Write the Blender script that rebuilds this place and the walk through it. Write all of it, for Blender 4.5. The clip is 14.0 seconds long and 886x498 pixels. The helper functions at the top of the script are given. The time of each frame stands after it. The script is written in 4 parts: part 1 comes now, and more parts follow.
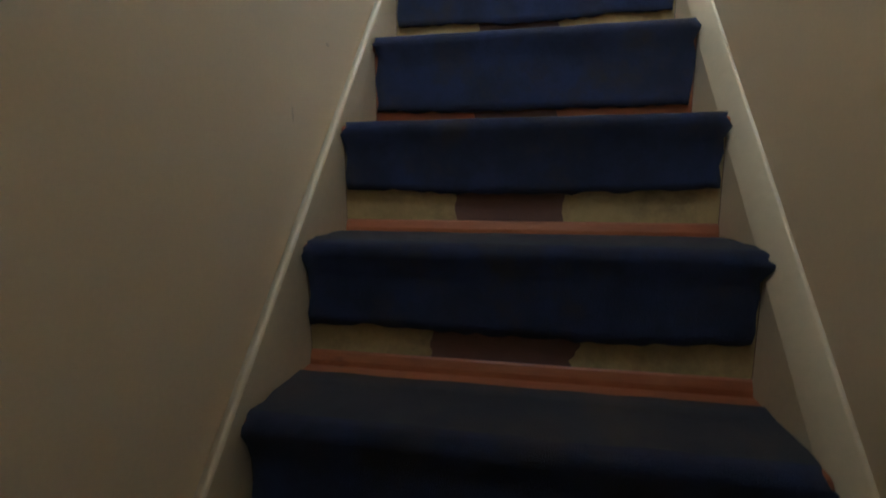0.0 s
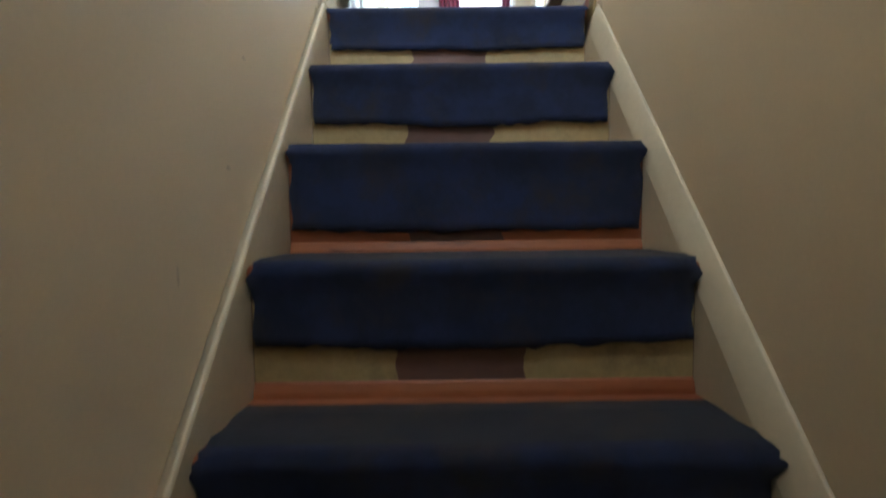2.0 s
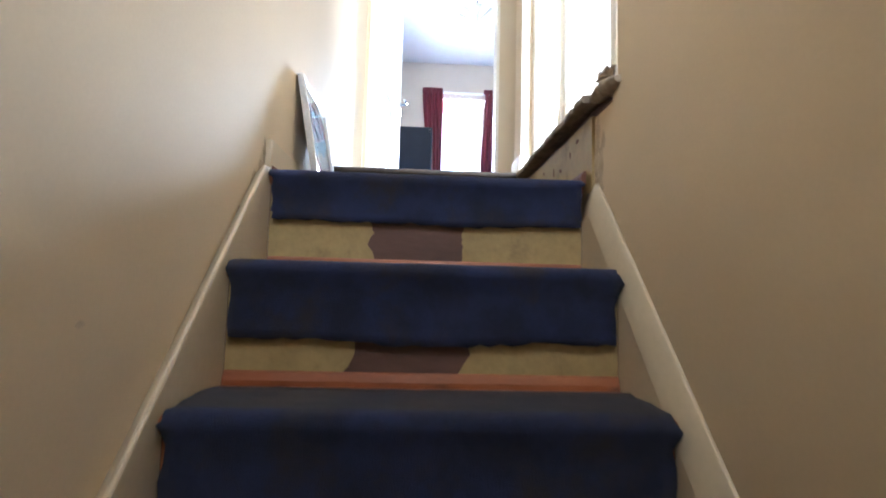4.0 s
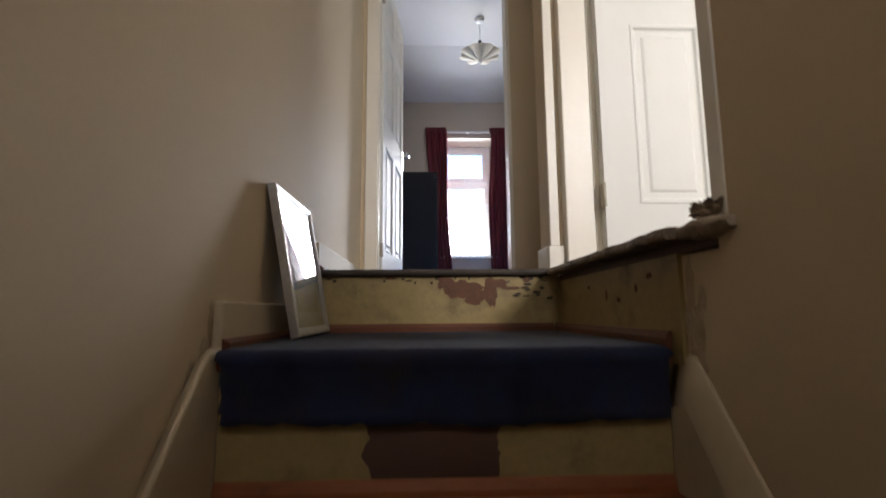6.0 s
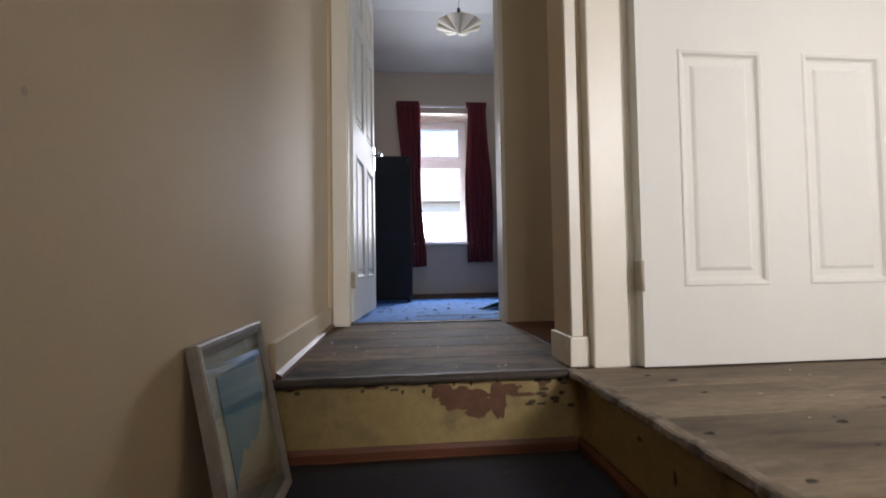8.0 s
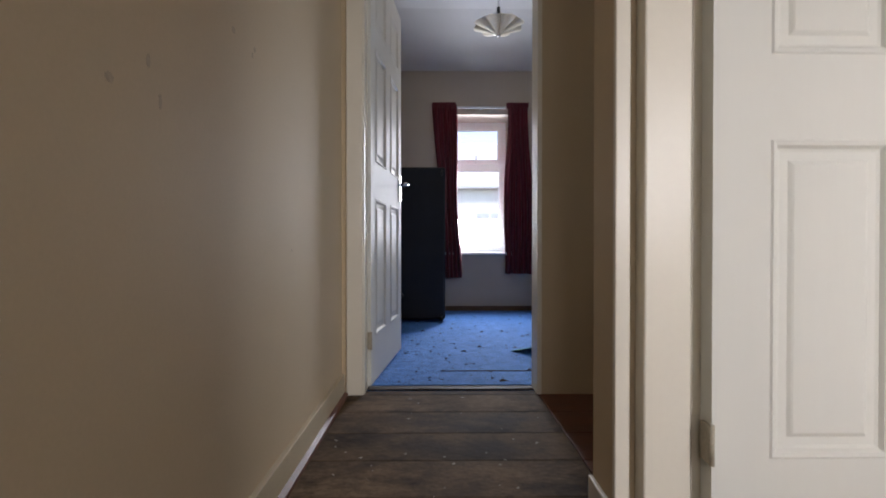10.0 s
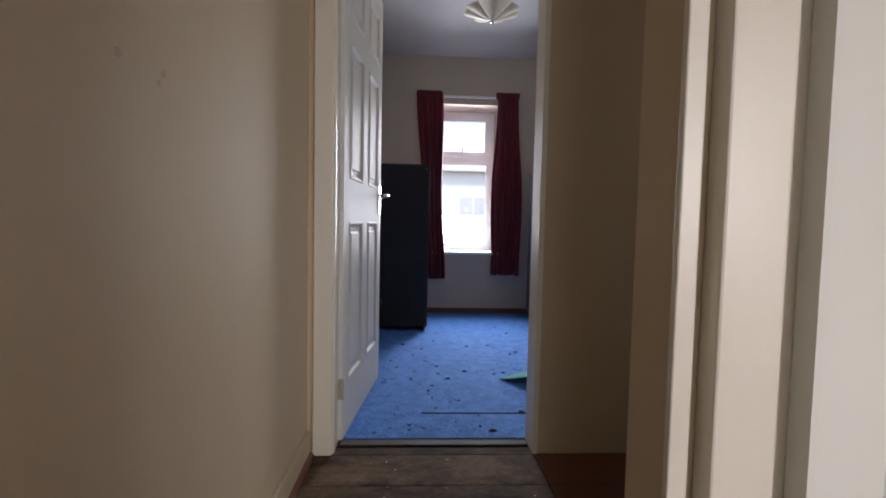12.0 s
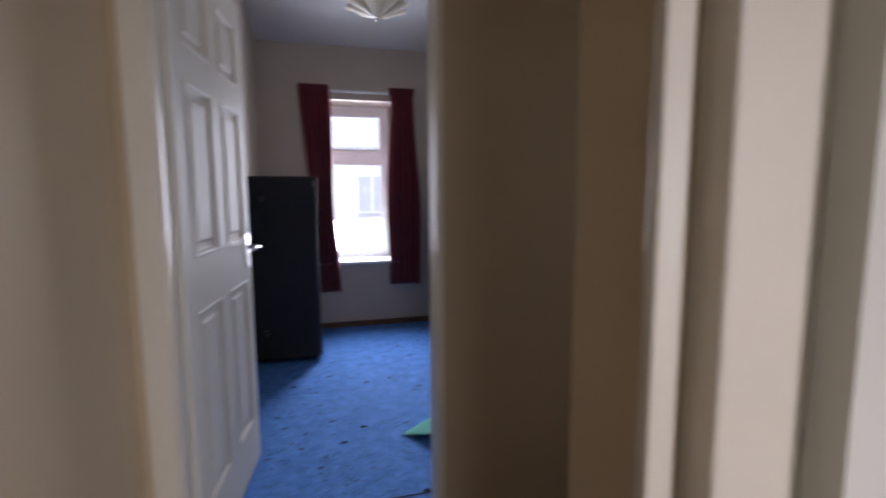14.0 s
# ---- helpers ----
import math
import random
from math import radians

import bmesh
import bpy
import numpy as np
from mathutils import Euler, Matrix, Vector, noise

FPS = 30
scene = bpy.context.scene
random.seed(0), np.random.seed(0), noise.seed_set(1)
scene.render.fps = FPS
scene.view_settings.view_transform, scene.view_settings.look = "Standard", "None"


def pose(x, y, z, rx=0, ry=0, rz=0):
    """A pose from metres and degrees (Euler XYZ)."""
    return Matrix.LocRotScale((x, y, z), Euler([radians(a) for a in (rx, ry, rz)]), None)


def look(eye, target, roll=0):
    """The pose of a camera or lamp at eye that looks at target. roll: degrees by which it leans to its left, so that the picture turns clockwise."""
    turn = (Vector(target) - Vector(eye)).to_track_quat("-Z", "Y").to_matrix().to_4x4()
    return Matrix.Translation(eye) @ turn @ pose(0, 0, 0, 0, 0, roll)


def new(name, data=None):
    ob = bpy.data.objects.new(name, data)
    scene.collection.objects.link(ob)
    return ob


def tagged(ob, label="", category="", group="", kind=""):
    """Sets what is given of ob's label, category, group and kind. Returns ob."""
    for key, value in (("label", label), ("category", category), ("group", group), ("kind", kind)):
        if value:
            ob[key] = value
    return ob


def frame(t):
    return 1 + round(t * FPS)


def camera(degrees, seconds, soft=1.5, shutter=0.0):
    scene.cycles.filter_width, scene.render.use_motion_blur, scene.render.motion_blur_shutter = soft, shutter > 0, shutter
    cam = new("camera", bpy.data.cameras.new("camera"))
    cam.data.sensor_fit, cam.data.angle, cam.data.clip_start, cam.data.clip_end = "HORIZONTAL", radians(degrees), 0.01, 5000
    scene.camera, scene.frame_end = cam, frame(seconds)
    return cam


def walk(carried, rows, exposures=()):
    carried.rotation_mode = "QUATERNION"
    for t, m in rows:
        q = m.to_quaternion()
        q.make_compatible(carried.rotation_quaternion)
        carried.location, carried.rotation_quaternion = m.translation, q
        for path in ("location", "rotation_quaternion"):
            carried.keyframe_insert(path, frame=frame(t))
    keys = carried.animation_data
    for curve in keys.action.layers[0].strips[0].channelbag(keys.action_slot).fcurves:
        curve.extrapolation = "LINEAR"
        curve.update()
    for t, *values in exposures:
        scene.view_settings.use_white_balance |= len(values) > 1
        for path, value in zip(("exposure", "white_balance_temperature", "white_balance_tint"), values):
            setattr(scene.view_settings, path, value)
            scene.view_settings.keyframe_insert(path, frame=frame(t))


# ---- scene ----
cam = camera(86.7, 14.0, soft=1.8, shutter=0.5)
PATH = [
    (0, (0.431, -2.323, -0.986), (0.051, -0.385, -1.301), -0.3),
    (0.5, (0.454, -2.292, -0.939), (0.047, -0.356, -1.236), 1.3),
    (1, (0.448, -2.256, -0.95), (0.219, -0.287, -1.218), 0.7),
    (1.5, (0.398, -2.201, -0.911), (0.312, -0.213, -1.111), -1.0),
    (2, (0.347, -2.135, -0.805), (0.353, -0.139, -0.94), -0.7),
    (2.5, (0.327, -2.096, -0.706), (0.412, -0.098, -0.74), -0.4),
    (3, (0.308, -2.066, -0.641), (0.405, -0.069, -0.575), -0.1),
    (3.5, (0.343, -1.954, -0.609), (0.47, 0.033, -0.426), 0.8),
    (4, (0.386, -1.84, -0.468), (0.479, 0.151, -0.3), 1.5),
    (4.2, (0.378, -1.81, -0.443), (0.444, 0.177, -0.227), 1.6),
    (6.3, (0.368, -1.474, -0.062), (0.428, 0.508, 0.203), -0.7),
    (6.5, (0.391, -1.441, -0.013), (0.431, 0.542, 0.243), -0.4),
    (7, (0.376, -1.371, 0.072), (0.429, 0.616, 0.296), -0.2),
    (7.5, (0.324, -1.265, 0.163), (0.441, 0.724, 0.34), -0.3),
    (8, (0.314, -1.203, 0.275), (0.515, 0.785, 0.347), -0.9),
    (8.5, (0.353, -1.134, 0.309), (0.521, 0.857, 0.386), -0.7),
    (9, (0.428, -1.056, 0.377), (0.463, 0.943, 0.442), 0.0),
    (9.2, (0.445, -1.029, 0.441), (0.434, 0.971, 0.475), -0.2),
    (11.5, (0.313, -0.785, 0.784), (0.424, 1.211, 0.729), 0.8),
    (12, (0.395, -0.661, 0.85), (0.497, 1.334, 0.742), 1.2),
    (12.5, (0.446, -0.586, 0.979), (0.461, 1.408, 0.828), 0.3),
    (13, (0.423, -0.507, 1.015), (0.429, 1.488, 0.865), 0.7),
    (13.5, (0.375, -0.394, 1.117), (0.487, 1.591, 0.905), -0.1),
    (14, (0.484, -0.343, 1.205), (0.991, 1.578, 0.975), -0.3),
]
walk(cam, [(t, look(eye, target, roll)) for t, eye, target, roll in PATH],
     exposures=[(0, 4.75, 4650, 0), (2.0, 4.72, 4800, 0), (3.0, 4.75, 5100, 7), (4.2, 4.35, 5300, 9), (6.3, 1.98, 6300, 15), (7.5, 1.9, 6250, 15),
                (9, 1.68, 6200, 16), (11.5, 1.55, 6300, 18), (13.5, 1.52, 6200, 24), (14, 1.45, 6050, 23)])

# ---- world and light ----
world = bpy.data.worlds.new("sky_world")
scene.world = world
world.use_nodes = True
wn = world.node_tree.nodes
sky = wn.new("ShaderNodeTexSky")
sky.sky_type = "NISHITA"
sky.sun_disc = False
sky.sun_elevation, sky.sun_rotation = radians(44.5), radians(238)
wn["Background"].inputs["Strength"].default_value = 0.15
world.node_tree.links.new(sky.outputs["Color"], wn["Background"].inputs["Color"])

sun_data = bpy.data.lights.new("sun", "SUN")
sun_data.energy, sun_data.angle, sun_data.color = 2.0, radians(6), (1.0, 0.96, 0.9)
sun = new("sun", sun_data)
sun.matrix_basis = look((-13, -8, 15), (0, 0, 0))


def window_light(name, eye, target, w, h, power, color, spread=180):
    d = bpy.data.lights.new(name, "AREA")
    d.shape, d.size, d.size_y, d.energy, d.color = "RECTANGLE", w, h, power, color
    d.spread = radians(spread)
    ob = new(name, d)
    ob.matrix_basis = look(eye, target)
    return ob


window_light("bedroom_window_daylight", (0.86, 4.655, 1.32), (0.86, 3.0, 1.05), 0.54, 1.40, 17.0, (0.93, 0.97, 1.0), 140)
window_light("landing_window_daylight", (1.80, -1.93, 1.10), (1.15, 0.0, 0.45), 0.54, 0.74, 4.3, (1.0, 0.985, 0.93), 125)
# Added lamp that lifts the wall beside the bedroom doorway; its window is unseen.
window_light("passage_fill_light", (2.42, 0.60, 1.50), (0.9, 0.75, 1.0), 0.50, 0.90, 0.42, (1.0, 0.97, 0.92))
# Added fill for the stairwell, set in an unseen window.
window_light("stair_fill_light", (0.40, -2.62, 1.75), (0.40, 0.0, 0.45), 0.55, 0.95, 0.85, (1.0, 0.98, 0.94), 105)


# ---- materials ----
def ramp(nt, stops):
    r = nt.nodes.new("ShaderNodeValToRGB")
    els = r.color_ramp.elements
    while len(els) < len(stops):
        els.new(0.5)
    for e, (p, c) in zip(els, stops):
        e.position, e.color = p, (*c, 1)
    return r


def mat(name, base, second, rough=0.6, coarse=3.0, fine=60.0, bump=0.2, metal=0.0, stretch=(1, 1, 1), stain=None, stain_at=(0.6, 0.7),
        stain_scale=4.0, spread=(0.35, 0.65), per_piece=0.0, grain=0.15, sheen=0.0, bump_scale=None, coat=0.0, spec=0.5):
    """A node material: two colours mixed by coarse noise, fine grain, an optional third stain colour, relief and uneven gloss."""
    m = bpy.data.materials.new(name)
    m.use_nodes = True
    nt = m.node_tree
    n, l = nt.nodes, nt.links
    bsdf = n["Principled BSDF"]
    co = n.new("ShaderNodeTexCoord")
    mp = n.new("ShaderNodeMapping")
    mp.inputs["Scale"].default_value = stretch
    l.new(co.outputs["Object"], mp.inputs["Vector"])
    vec = mp.outputs["Vector"]
    if per_piece:
        info = n.new("ShaderNodeObjectInfo")
        add = n.new("ShaderNodeVectorMath")
        mul = n.new("ShaderNodeMath")
        mul.operation, mul.inputs[1].default_value = "MULTIPLY", 37.0
        l.new(info.outputs["Random"], mul.inputs[0])
        l.new(mp.outputs["Vector"], add.inputs[0])
        l.new(mul.outputs[0], add.inputs[1])
        vec = add.outputs[0]

    def noise_tex(scale, detail=5, roughness=0.6):
        t = n.new("ShaderNodeTexNoise")
        t.inputs["Scale"].default_value, t.inputs["Detail"].default_value, t.inputs["Roughness"].default_value = scale, detail, roughness
        l.new(vec, t.inputs["Vector"])
        return t

    big, small = noise_tex(coarse), noise_tex(fine, 3)
    r = ramp(nt, [(spread[0], base), (spread[1], second)])
    l.new(big.outputs["Fac"], r.inputs["Fac"])
    mix = n.new("ShaderNodeMix")
    mix.data_type, mix.blend_type = "RGBA", "MULTIPLY"
    mix.inputs["Factor"].default_value = 1.0
    g = ramp(nt, [(0.25, (1 - grain,) * 3), (0.75, (1 + grain * 0.5,) * 3)])
    l.new(small.outputs["Fac"], g.inputs["Fac"])
    l.new(r.outputs["Color"], mix.inputs["A"])
    l.new(g.outputs["Color"], mix.inputs["B"])
    color = mix.outputs["Result"]
    if per_piece:
        hs = n.new("ShaderNodeHueSaturation")
        rng = n.new("ShaderNodeMapRange")
        rng.inputs["To Min"].default_value, rng.inputs["To Max"].default_value = 1 - per_piece, 1 + per_piece
        l.new(info.outputs["Random"], rng.inputs["Value"])
        l.new(rng.outputs["Result"], hs.inputs["Value"])
        l.new(color, hs.inputs["Color"])
        color = hs.outputs["Color"]
    if stain:
        s = noise_tex(stain_scale, 8, 0.68)
        sr = ramp(nt, [(stain_at[0], (0, 0, 0)), (stain_at[1], (1, 1, 1))])
        l.new(s.outputs["Fac"], sr.inputs["Fac"])
        m2 = n.new("ShaderNodeMix")
        m2.data_type = "RGBA"
        l.new(sr.outputs["Color"], m2.inputs["Factor"])
        l.new(color, m2.inputs["A"])
        m2.inputs["B"].default_value = (*stain, 1)
        color = m2.outputs["Result"]
    l.new(color, bsdf.inputs["Base Color"])
    rr = n.new("ShaderNodeMapRange")
    rr.inputs["To Min"].default_value, rr.inputs["To Max"].default_value = max(0.03, rough - 0.1), min(1, rough + 0.1)
    l.new(big.outputs["Fac"], rr.inputs["Value"])
    l.new(rr.outputs["Result"], bsdf.inputs["Roughness"])
    bsdf.inputs["Metallic"].default_value = metal
    if sheen:
        bsdf.inputs["Sheen Weight"].default_value = sheen
        bsdf.inputs["Sheen Roughness"].default_value = 0.6
    bsdf.inputs["Specular IOR Level"].default_value = spec
    if coat:
        bsdf.inputs["Coat Weight"].default_value = coat
    if bump:
        b = n.new("ShaderNodeBump")
        b.inputs["Strength"].default_value, b.inputs["Distance"].default_value = bump, 0.004
        bt = noise_tex(bump_scale, 4) if bump_scale else small
        l.new(bt.outputs["Fac"], b.inputs["Height"])
        l.new(b.outputs["Normal"], bsdf.inputs["Normal"])
    return m


M_WALL = mat("cream_emulsion", (0.595, 0.478, 0.318), (0.645, 0.522, 0.356), 0.72, 0.9, 140, 0.05, spec=0.2, stain=(0.52, 0.42, 0.27), stain_at=(0.66, 0.9), stain_scale=1.6, grain=0.03)
M_BEDWALL = mat("pale_bedroom_emulsion", (0.50, 0.45, 0.39), (0.55, 0.495, 0.43), 0.8, 1.3, 120, 0.06, grain=0.04)
M_CEIL = mat("white_ceiling_paint", (0.60, 0.60, 0.60), (0.64, 0.64, 0.64), 0.85, 1.2, 90, 0.1, grain=0.04)
M_GLOSS = mat("cream_gloss_paint", (0.77, 0.71, 0.595), (0.80, 0.745, 0.635), 0.40, 2, 70, 0.02, stain=(0.5, 0.42, 0.3), stain_at=(0.72, 0.8), stain_scale=11, grain=0.015)
M_STRING = mat("cream_string_paint", (0.53, 0.44, 0.295), (0.58, 0.485, 0.33), 0.6, 3, 70, 0.05, grain=0.05, stain=(0.4, 0.31, 0.2), stain_at=(0.7, 0.82), stain_scale=11)
M_DOOR = mat("white_door_paint", (0.745, 0.735, 0.68), (0.78, 0.77, 0.715), 0.44, 2, 90, 0.015, spec=0.02, stretch=(1, 1, 0.12), bump_scale=150, grain=0.008)
M_PVC = mat("white_plastic", (0.78, 0.83, 0.87), (0.81, 0.86, 0.90), 0.35, 4, 80, 0.0)
M_CARPET = mat("navy_stair_carpet", (0.0045, 0.0075, 0.030), (0.012, 0.019, 0.066), 0.95, 9, 420, 0.8, sheen=0.04, grain=0.35, stain=(0.018, 0.015, 0.019), stain_at=(0.5, 0.66), spread=(0.40, 0.60), stain_scale=7)
M_CARPET_WORN = mat("worn_stair_carpet_tread", (0.010, 0.011, 0.021), (0.020, 0.018, 0.028), 0.95, 8, 420, 0.8, sheen=0.05, grain=0.35, stain=(0.032, 0.025, 0.023), stain_at=(0.48, 0.66), stain_scale=6)
M_LANDING = mat("dusty_landing_carpet", (0.006, 0.008, 0.022), (0.013, 0.015, 0.032), 0.95, 5, 380, 0.9, sheen=0.05, grain=0.4, stain=(0.028, 0.023, 0.028), stain_at=(0.52, 0.72), stain_scale=5)
M_BLUE = mat("blue_bedroom_carpet", (0.050, 0.215, 0.66), (0.105, 0.32, 0.85), 0.95, 14, 200, 1.0, grain=0.8, stain=(0.020, 0.055, 0.15), stain_at=(0.57, 0.70), stain_scale=34, spread=(0.36, 0.64))
M_RED = mat("red_brown_varnish", (0.22, 0.062, 0.020), (0.33, 0.115, 0.038), 0.42, 6, 80, 0.15, stretch=(0.3, 1, 1), stain=(0.07, 0.035, 0.025), stain_at=(0.58, 0.72), stain_scale=14)
M_DARKWOOD = mat("bare_dark_riser_wood", (0.085, 0.042, 0.03), (0.14, 0.07, 0.048), 0.6, 7, 90, 0.2, stretch=(0.3, 1, 1))
M_YELLOW = mat("aged_yellow_paint", (0.32, 0.228, 0.090), (0.41, 0.30, 0.125), 0.5, 7, 60, 0.2, stain=(0.13, 0.090, 0.040), stain_at=(0.50, 0.74), stain_scale=7)
M_PEEL = mat("bare_wood_under_paint", (0.11, 0.045, 0.022), (0.16, 0.07, 0.035), 0.75, 20, 160, 0.4)
M_GRIME = mat("dark_grime", (0.05, 0.035, 0.02), (0.10, 0.07, 0.04), 0.9, 20, 160, 0.3)
M_BOARD = mat("dark_painted_floorboard", (0.078, 0.050, 0.029), (0.195, 0.132, 0.080), 0.82, 4, 60, 0.6, spec=0.10, stretch=(0.8, 1.3, 1.3), stain=(0.018, 0.013, 0.010), stain_at=(0.46, 0.64), stain_scale=3.5, per_piece=0.18, grain=0.35)
# Dusty boards; the pale tone also holds the strong light on the right landing.
M_DUSTY_LIT = mat("lit_dusty_floorboard", (0.16, 0.118, 0.076), (0.30, 0.23, 0.155), 0.7, 3, 60, 0.5, stretch=(0.4, 2, 2), stain=(0.045, 0.030, 0.018), stain_at=(0.50, 0.68), stain_scale=4, per_piece=0.14, grain=0.35)
M_STAINED = mat("reddish_stained_edge", (0.10, 0.034, 0.015), (0.16, 0.055, 0.024), 0.5, 6, 80, 0.3, stretch=(0.3, 2, 2))
M_EDGE = mat("dirty_board_edge", (0.19, 0.145, 0.10), (0.33, 0.26, 0.185), 0.85, 14, 120, 0.9, stain=(0.060, 0.042, 0.028), stain_at=(0.47, 0.64), stain_scale=12)
M_LUMP = mat("crumbling_plaster", (0.36, 0.285, 0.20), (0.50, 0.41, 0.30), 0.9, 16, 110, 0.9, stain=(0.12, 0.075, 0.045), stain_at=(0.52, 0.68), stain_scale=18)
M_NOSING = mat("dark_worn_nosing", (0.030, 0.022, 0.017), (0.06, 0.045, 0.034), 0.75, 9, 90, 0.6, stretch=(0.3, 1, 1), stain=(0.11, 0.08, 0.055), stain_at=(0.6, 0.74), stain_scale=14)
M_FLUFF = mat("brown_frayed_fibre", (0.29, 0.21, 0.14), (0.46, 0.36, 0.26), 0.95, 20, 200, 0.6)
M_CURTAIN = mat("burgundy_curtain_cloth", (0.115, 0.005, 0.016), (0.165, 0.009, 0.024), 0.85, 5, 300, 0.3, sheen=0.08)
M_NAVY = mat("dark_divan_cloth", (0.011, 0.013, 0.019), (0.018, 0.021, 0.028), 0.9, 4, 260, 0.3)
M_DIVANTOP = mat("slate_blue_divan_cover", (0.035, 0.048, 0.070), (0.055, 0.070, 0.098), 0.75, 4, 200, 0.2)
M_BLACK = mat("black_plastic", (0.012, 0.012, 0.013), (0.02, 0.02, 0.021), 0.45, 8, 100, 0.0)
M_CHROME = mat("chrome", (0.72, 0.72, 0.72), (0.8, 0.8, 0.8), 0.16, 10, 80, 0.0, metal=1.0)
M_HINGE = mat("dull_brass_hinge", (0.40, 0.35, 0.26), (0.48, 0.42, 0.32), 0.45, 20, 80, 0.1)
M_SILVER = mat("silver_frame_moulding", (0.44, 0.43, 0.42), (0.54, 0.53, 0.51), 0.36, 14, 90, 0.05, metal=0.65)
M_BACK = mat("brown_picture_backing", (0.16, 0.10, 0.055), (0.22, 0.14, 0.08), 0.85, 10, 90, 0.2)
M_MOUNT = mat("pale_picture_mount", (0.36, 0.36, 0.28), (0.42, 0.42, 0.33), 0.9, 6, 120, 0.0)
M_TEAL = mat("teal_sea_print", (0.012, 0.10, 0.135), (0.03, 0.16, 0.20), 0.8, 9, 100, 0.0, stretch=(1, 1, 3))
M_SAND = mat("sandy_shore_print", (0.25, 0.21, 0.12), (0.32, 0.27, 0.16), 0.8, 9, 100, 0.0)
M_SHADE = mat("cream_glass_shade", (0.72, 0.66, 0.52), (0.78, 0.72, 0.58), 0.3, 6, 60, 0.05)
M_MINT = mat("mint_card", (0.085, 0.33, 0.28), (0.11, 0.38, 0.33), 0.9, 9, 120, 0.0, spec=0.15)
M_DEBRIS = mat("dark_debris", (0.02, 0.018, 0.016), (0.05, 0.04, 0.03), 0.9, 40, 200, 0.3)
M_SKIRTBED = mat("dark_bedroom_skirting", (0.10, 0.055, 0.035), (0.14, 0.08, 0.05), 0.5, 5, 60, 0.1)
M_RENDER = mat("pale_house_render", (0.74, 0.73, 0.70), (0.80, 0.79, 0.76), 0.9, 1.5, 40, 0.3)
M_SLATE = mat("grey_roof_slate", (0.52, 0.52, 0.53), (0.58, 0.58, 0.59), 0.7, 2, 30, 0.3)
M_GROUND = mat("asphalt_ground", (0.045, 0.045, 0.047), (0.06, 0.06, 0.06), 0.9, 2, 60, 0.4)
M_DARKPANE = mat("dark_house_glass", (0.48, 0.50, 0.52), (0.54, 0.56, 0.58), 0.25, 2, 30, 0.0)


def glass():
    m = bpy.data.materials.new("clear_glass")
    m.use_nodes = True
    b = m.node_tree.nodes["Principled BSDF"]
    b.inputs["Transmission Weight"].default_value = 1.0
    b.inputs["Roughness"].default_value = 0.0
    b.inputs["IOR"].default_value = 1.45
    b.inputs["Base Color"].default_value = (0.98, 0.99, 0.99, 1)
    return m


M_GLASS = glass()


# ---- mesh helpers ----
def box(bm, x0, x1, y0, y1, z0, z1, bevel=0.0):
    vs = [bm.verts.new(p) for p in ((x0, y0, z0), (x1, y0, z0), (x1, y1, z0), (x0, y1, z0), (x0, y0, z1), (x1, y0, z1), (x1, y1, z1), (x0, y1, z1))]
    fs = [bm.faces.new([vs[i] for i in q]) for q in ((3, 2, 1, 0), (4, 5, 6, 7), (0, 1, 5, 4), (1, 2, 6, 5), (2, 3, 7, 6), (3, 0, 4, 7))]
    if bevel:
        es = list({e for f in fs for e in f.edges})
        bmesh.ops.bevel(bm, geom=es, offset=bevel, segments=2, affect="EDGES", profile=0.5)
    return bm


def boxes(*specs, bevel=0.0):
    bm = bmesh.new()
    for s in specs:
        box(bm, *s, bevel=bevel)
    return bm


def tube(bm, path, radius, sides=12, cap=True):
    """A round bar along a list of points; radius a number or one number a point."""
    rings = []
    pts = [Vector(p) for p in path]
    for i, p in enumerate(pts):
        d = (pts[min(i + 1, len(pts) - 1)] - pts[max(i - 1, 0)]).normalized()
        a = d.orthogonal().normalized() if i == 0 else (a - d * a.dot(d)).normalized()
        b = d.cross(a)
        r = radius[i] if isinstance(radius, (list, tuple)) else radius
        rings.append([bm.verts.new(p + (a * math.cos(k * math.tau / sides) + b * math.sin(k * math.tau / sides)) * r) for k in range(sides)])
    for r0, r1 in zip(rings, rings[1:]):
        for k in range(sides):
            f = bm.faces.new((r0[k], r0[(k + 1) % sides], r1[(k + 1) % sides], r1[k]))
            f.smooth = True
    if cap:
        bm.faces.new(rings[0][::-1])
        bm.faces.new(rings[-1])
    return bm


def extrude_x(bm, profile, x0, x1):
    """A closed y-z profile pulled along x."""
    a = [bm.verts.new((x0, y, z)) for y, z in profile]
    b = [bm.verts.new((x1, y, z)) for y, z in profile]
    n = len(a)
    for i in range(n):
        bm.faces.new((a[i], a[(i + 1) % n], b[(i + 1) % n], b[i]))
    bm.faces.new(a[::-1])
    bm.faces.new(b)
    return bm


def extrude_y(bm, profile, y0, y1):
    """A closed x-z profile pulled along y."""
    a = [bm.verts.new((x, y0, z)) for x, z in profile]
    b = [bm.verts.new((x, y1, z)) for x, z in profile]
    n = len(a)
    for i in range(n):
        bm.faces.new((a[i], a[(i + 1) % n], b[(i + 1) % n], b[i]))
    bm.faces.new(a[::-1])
    bm.faces.new(b)
    return bm


def link(name, bm, material, smooth=False):
    bmesh.ops.recalc_face_normals(bm, faces=bm.faces)
    me = bpy.data.meshes.new(name)
    bm.to_mesh(me)
    bm.free()
    me.materials.append(material)
    if smooth:
        me.shade_smooth()
    return new(name, me)


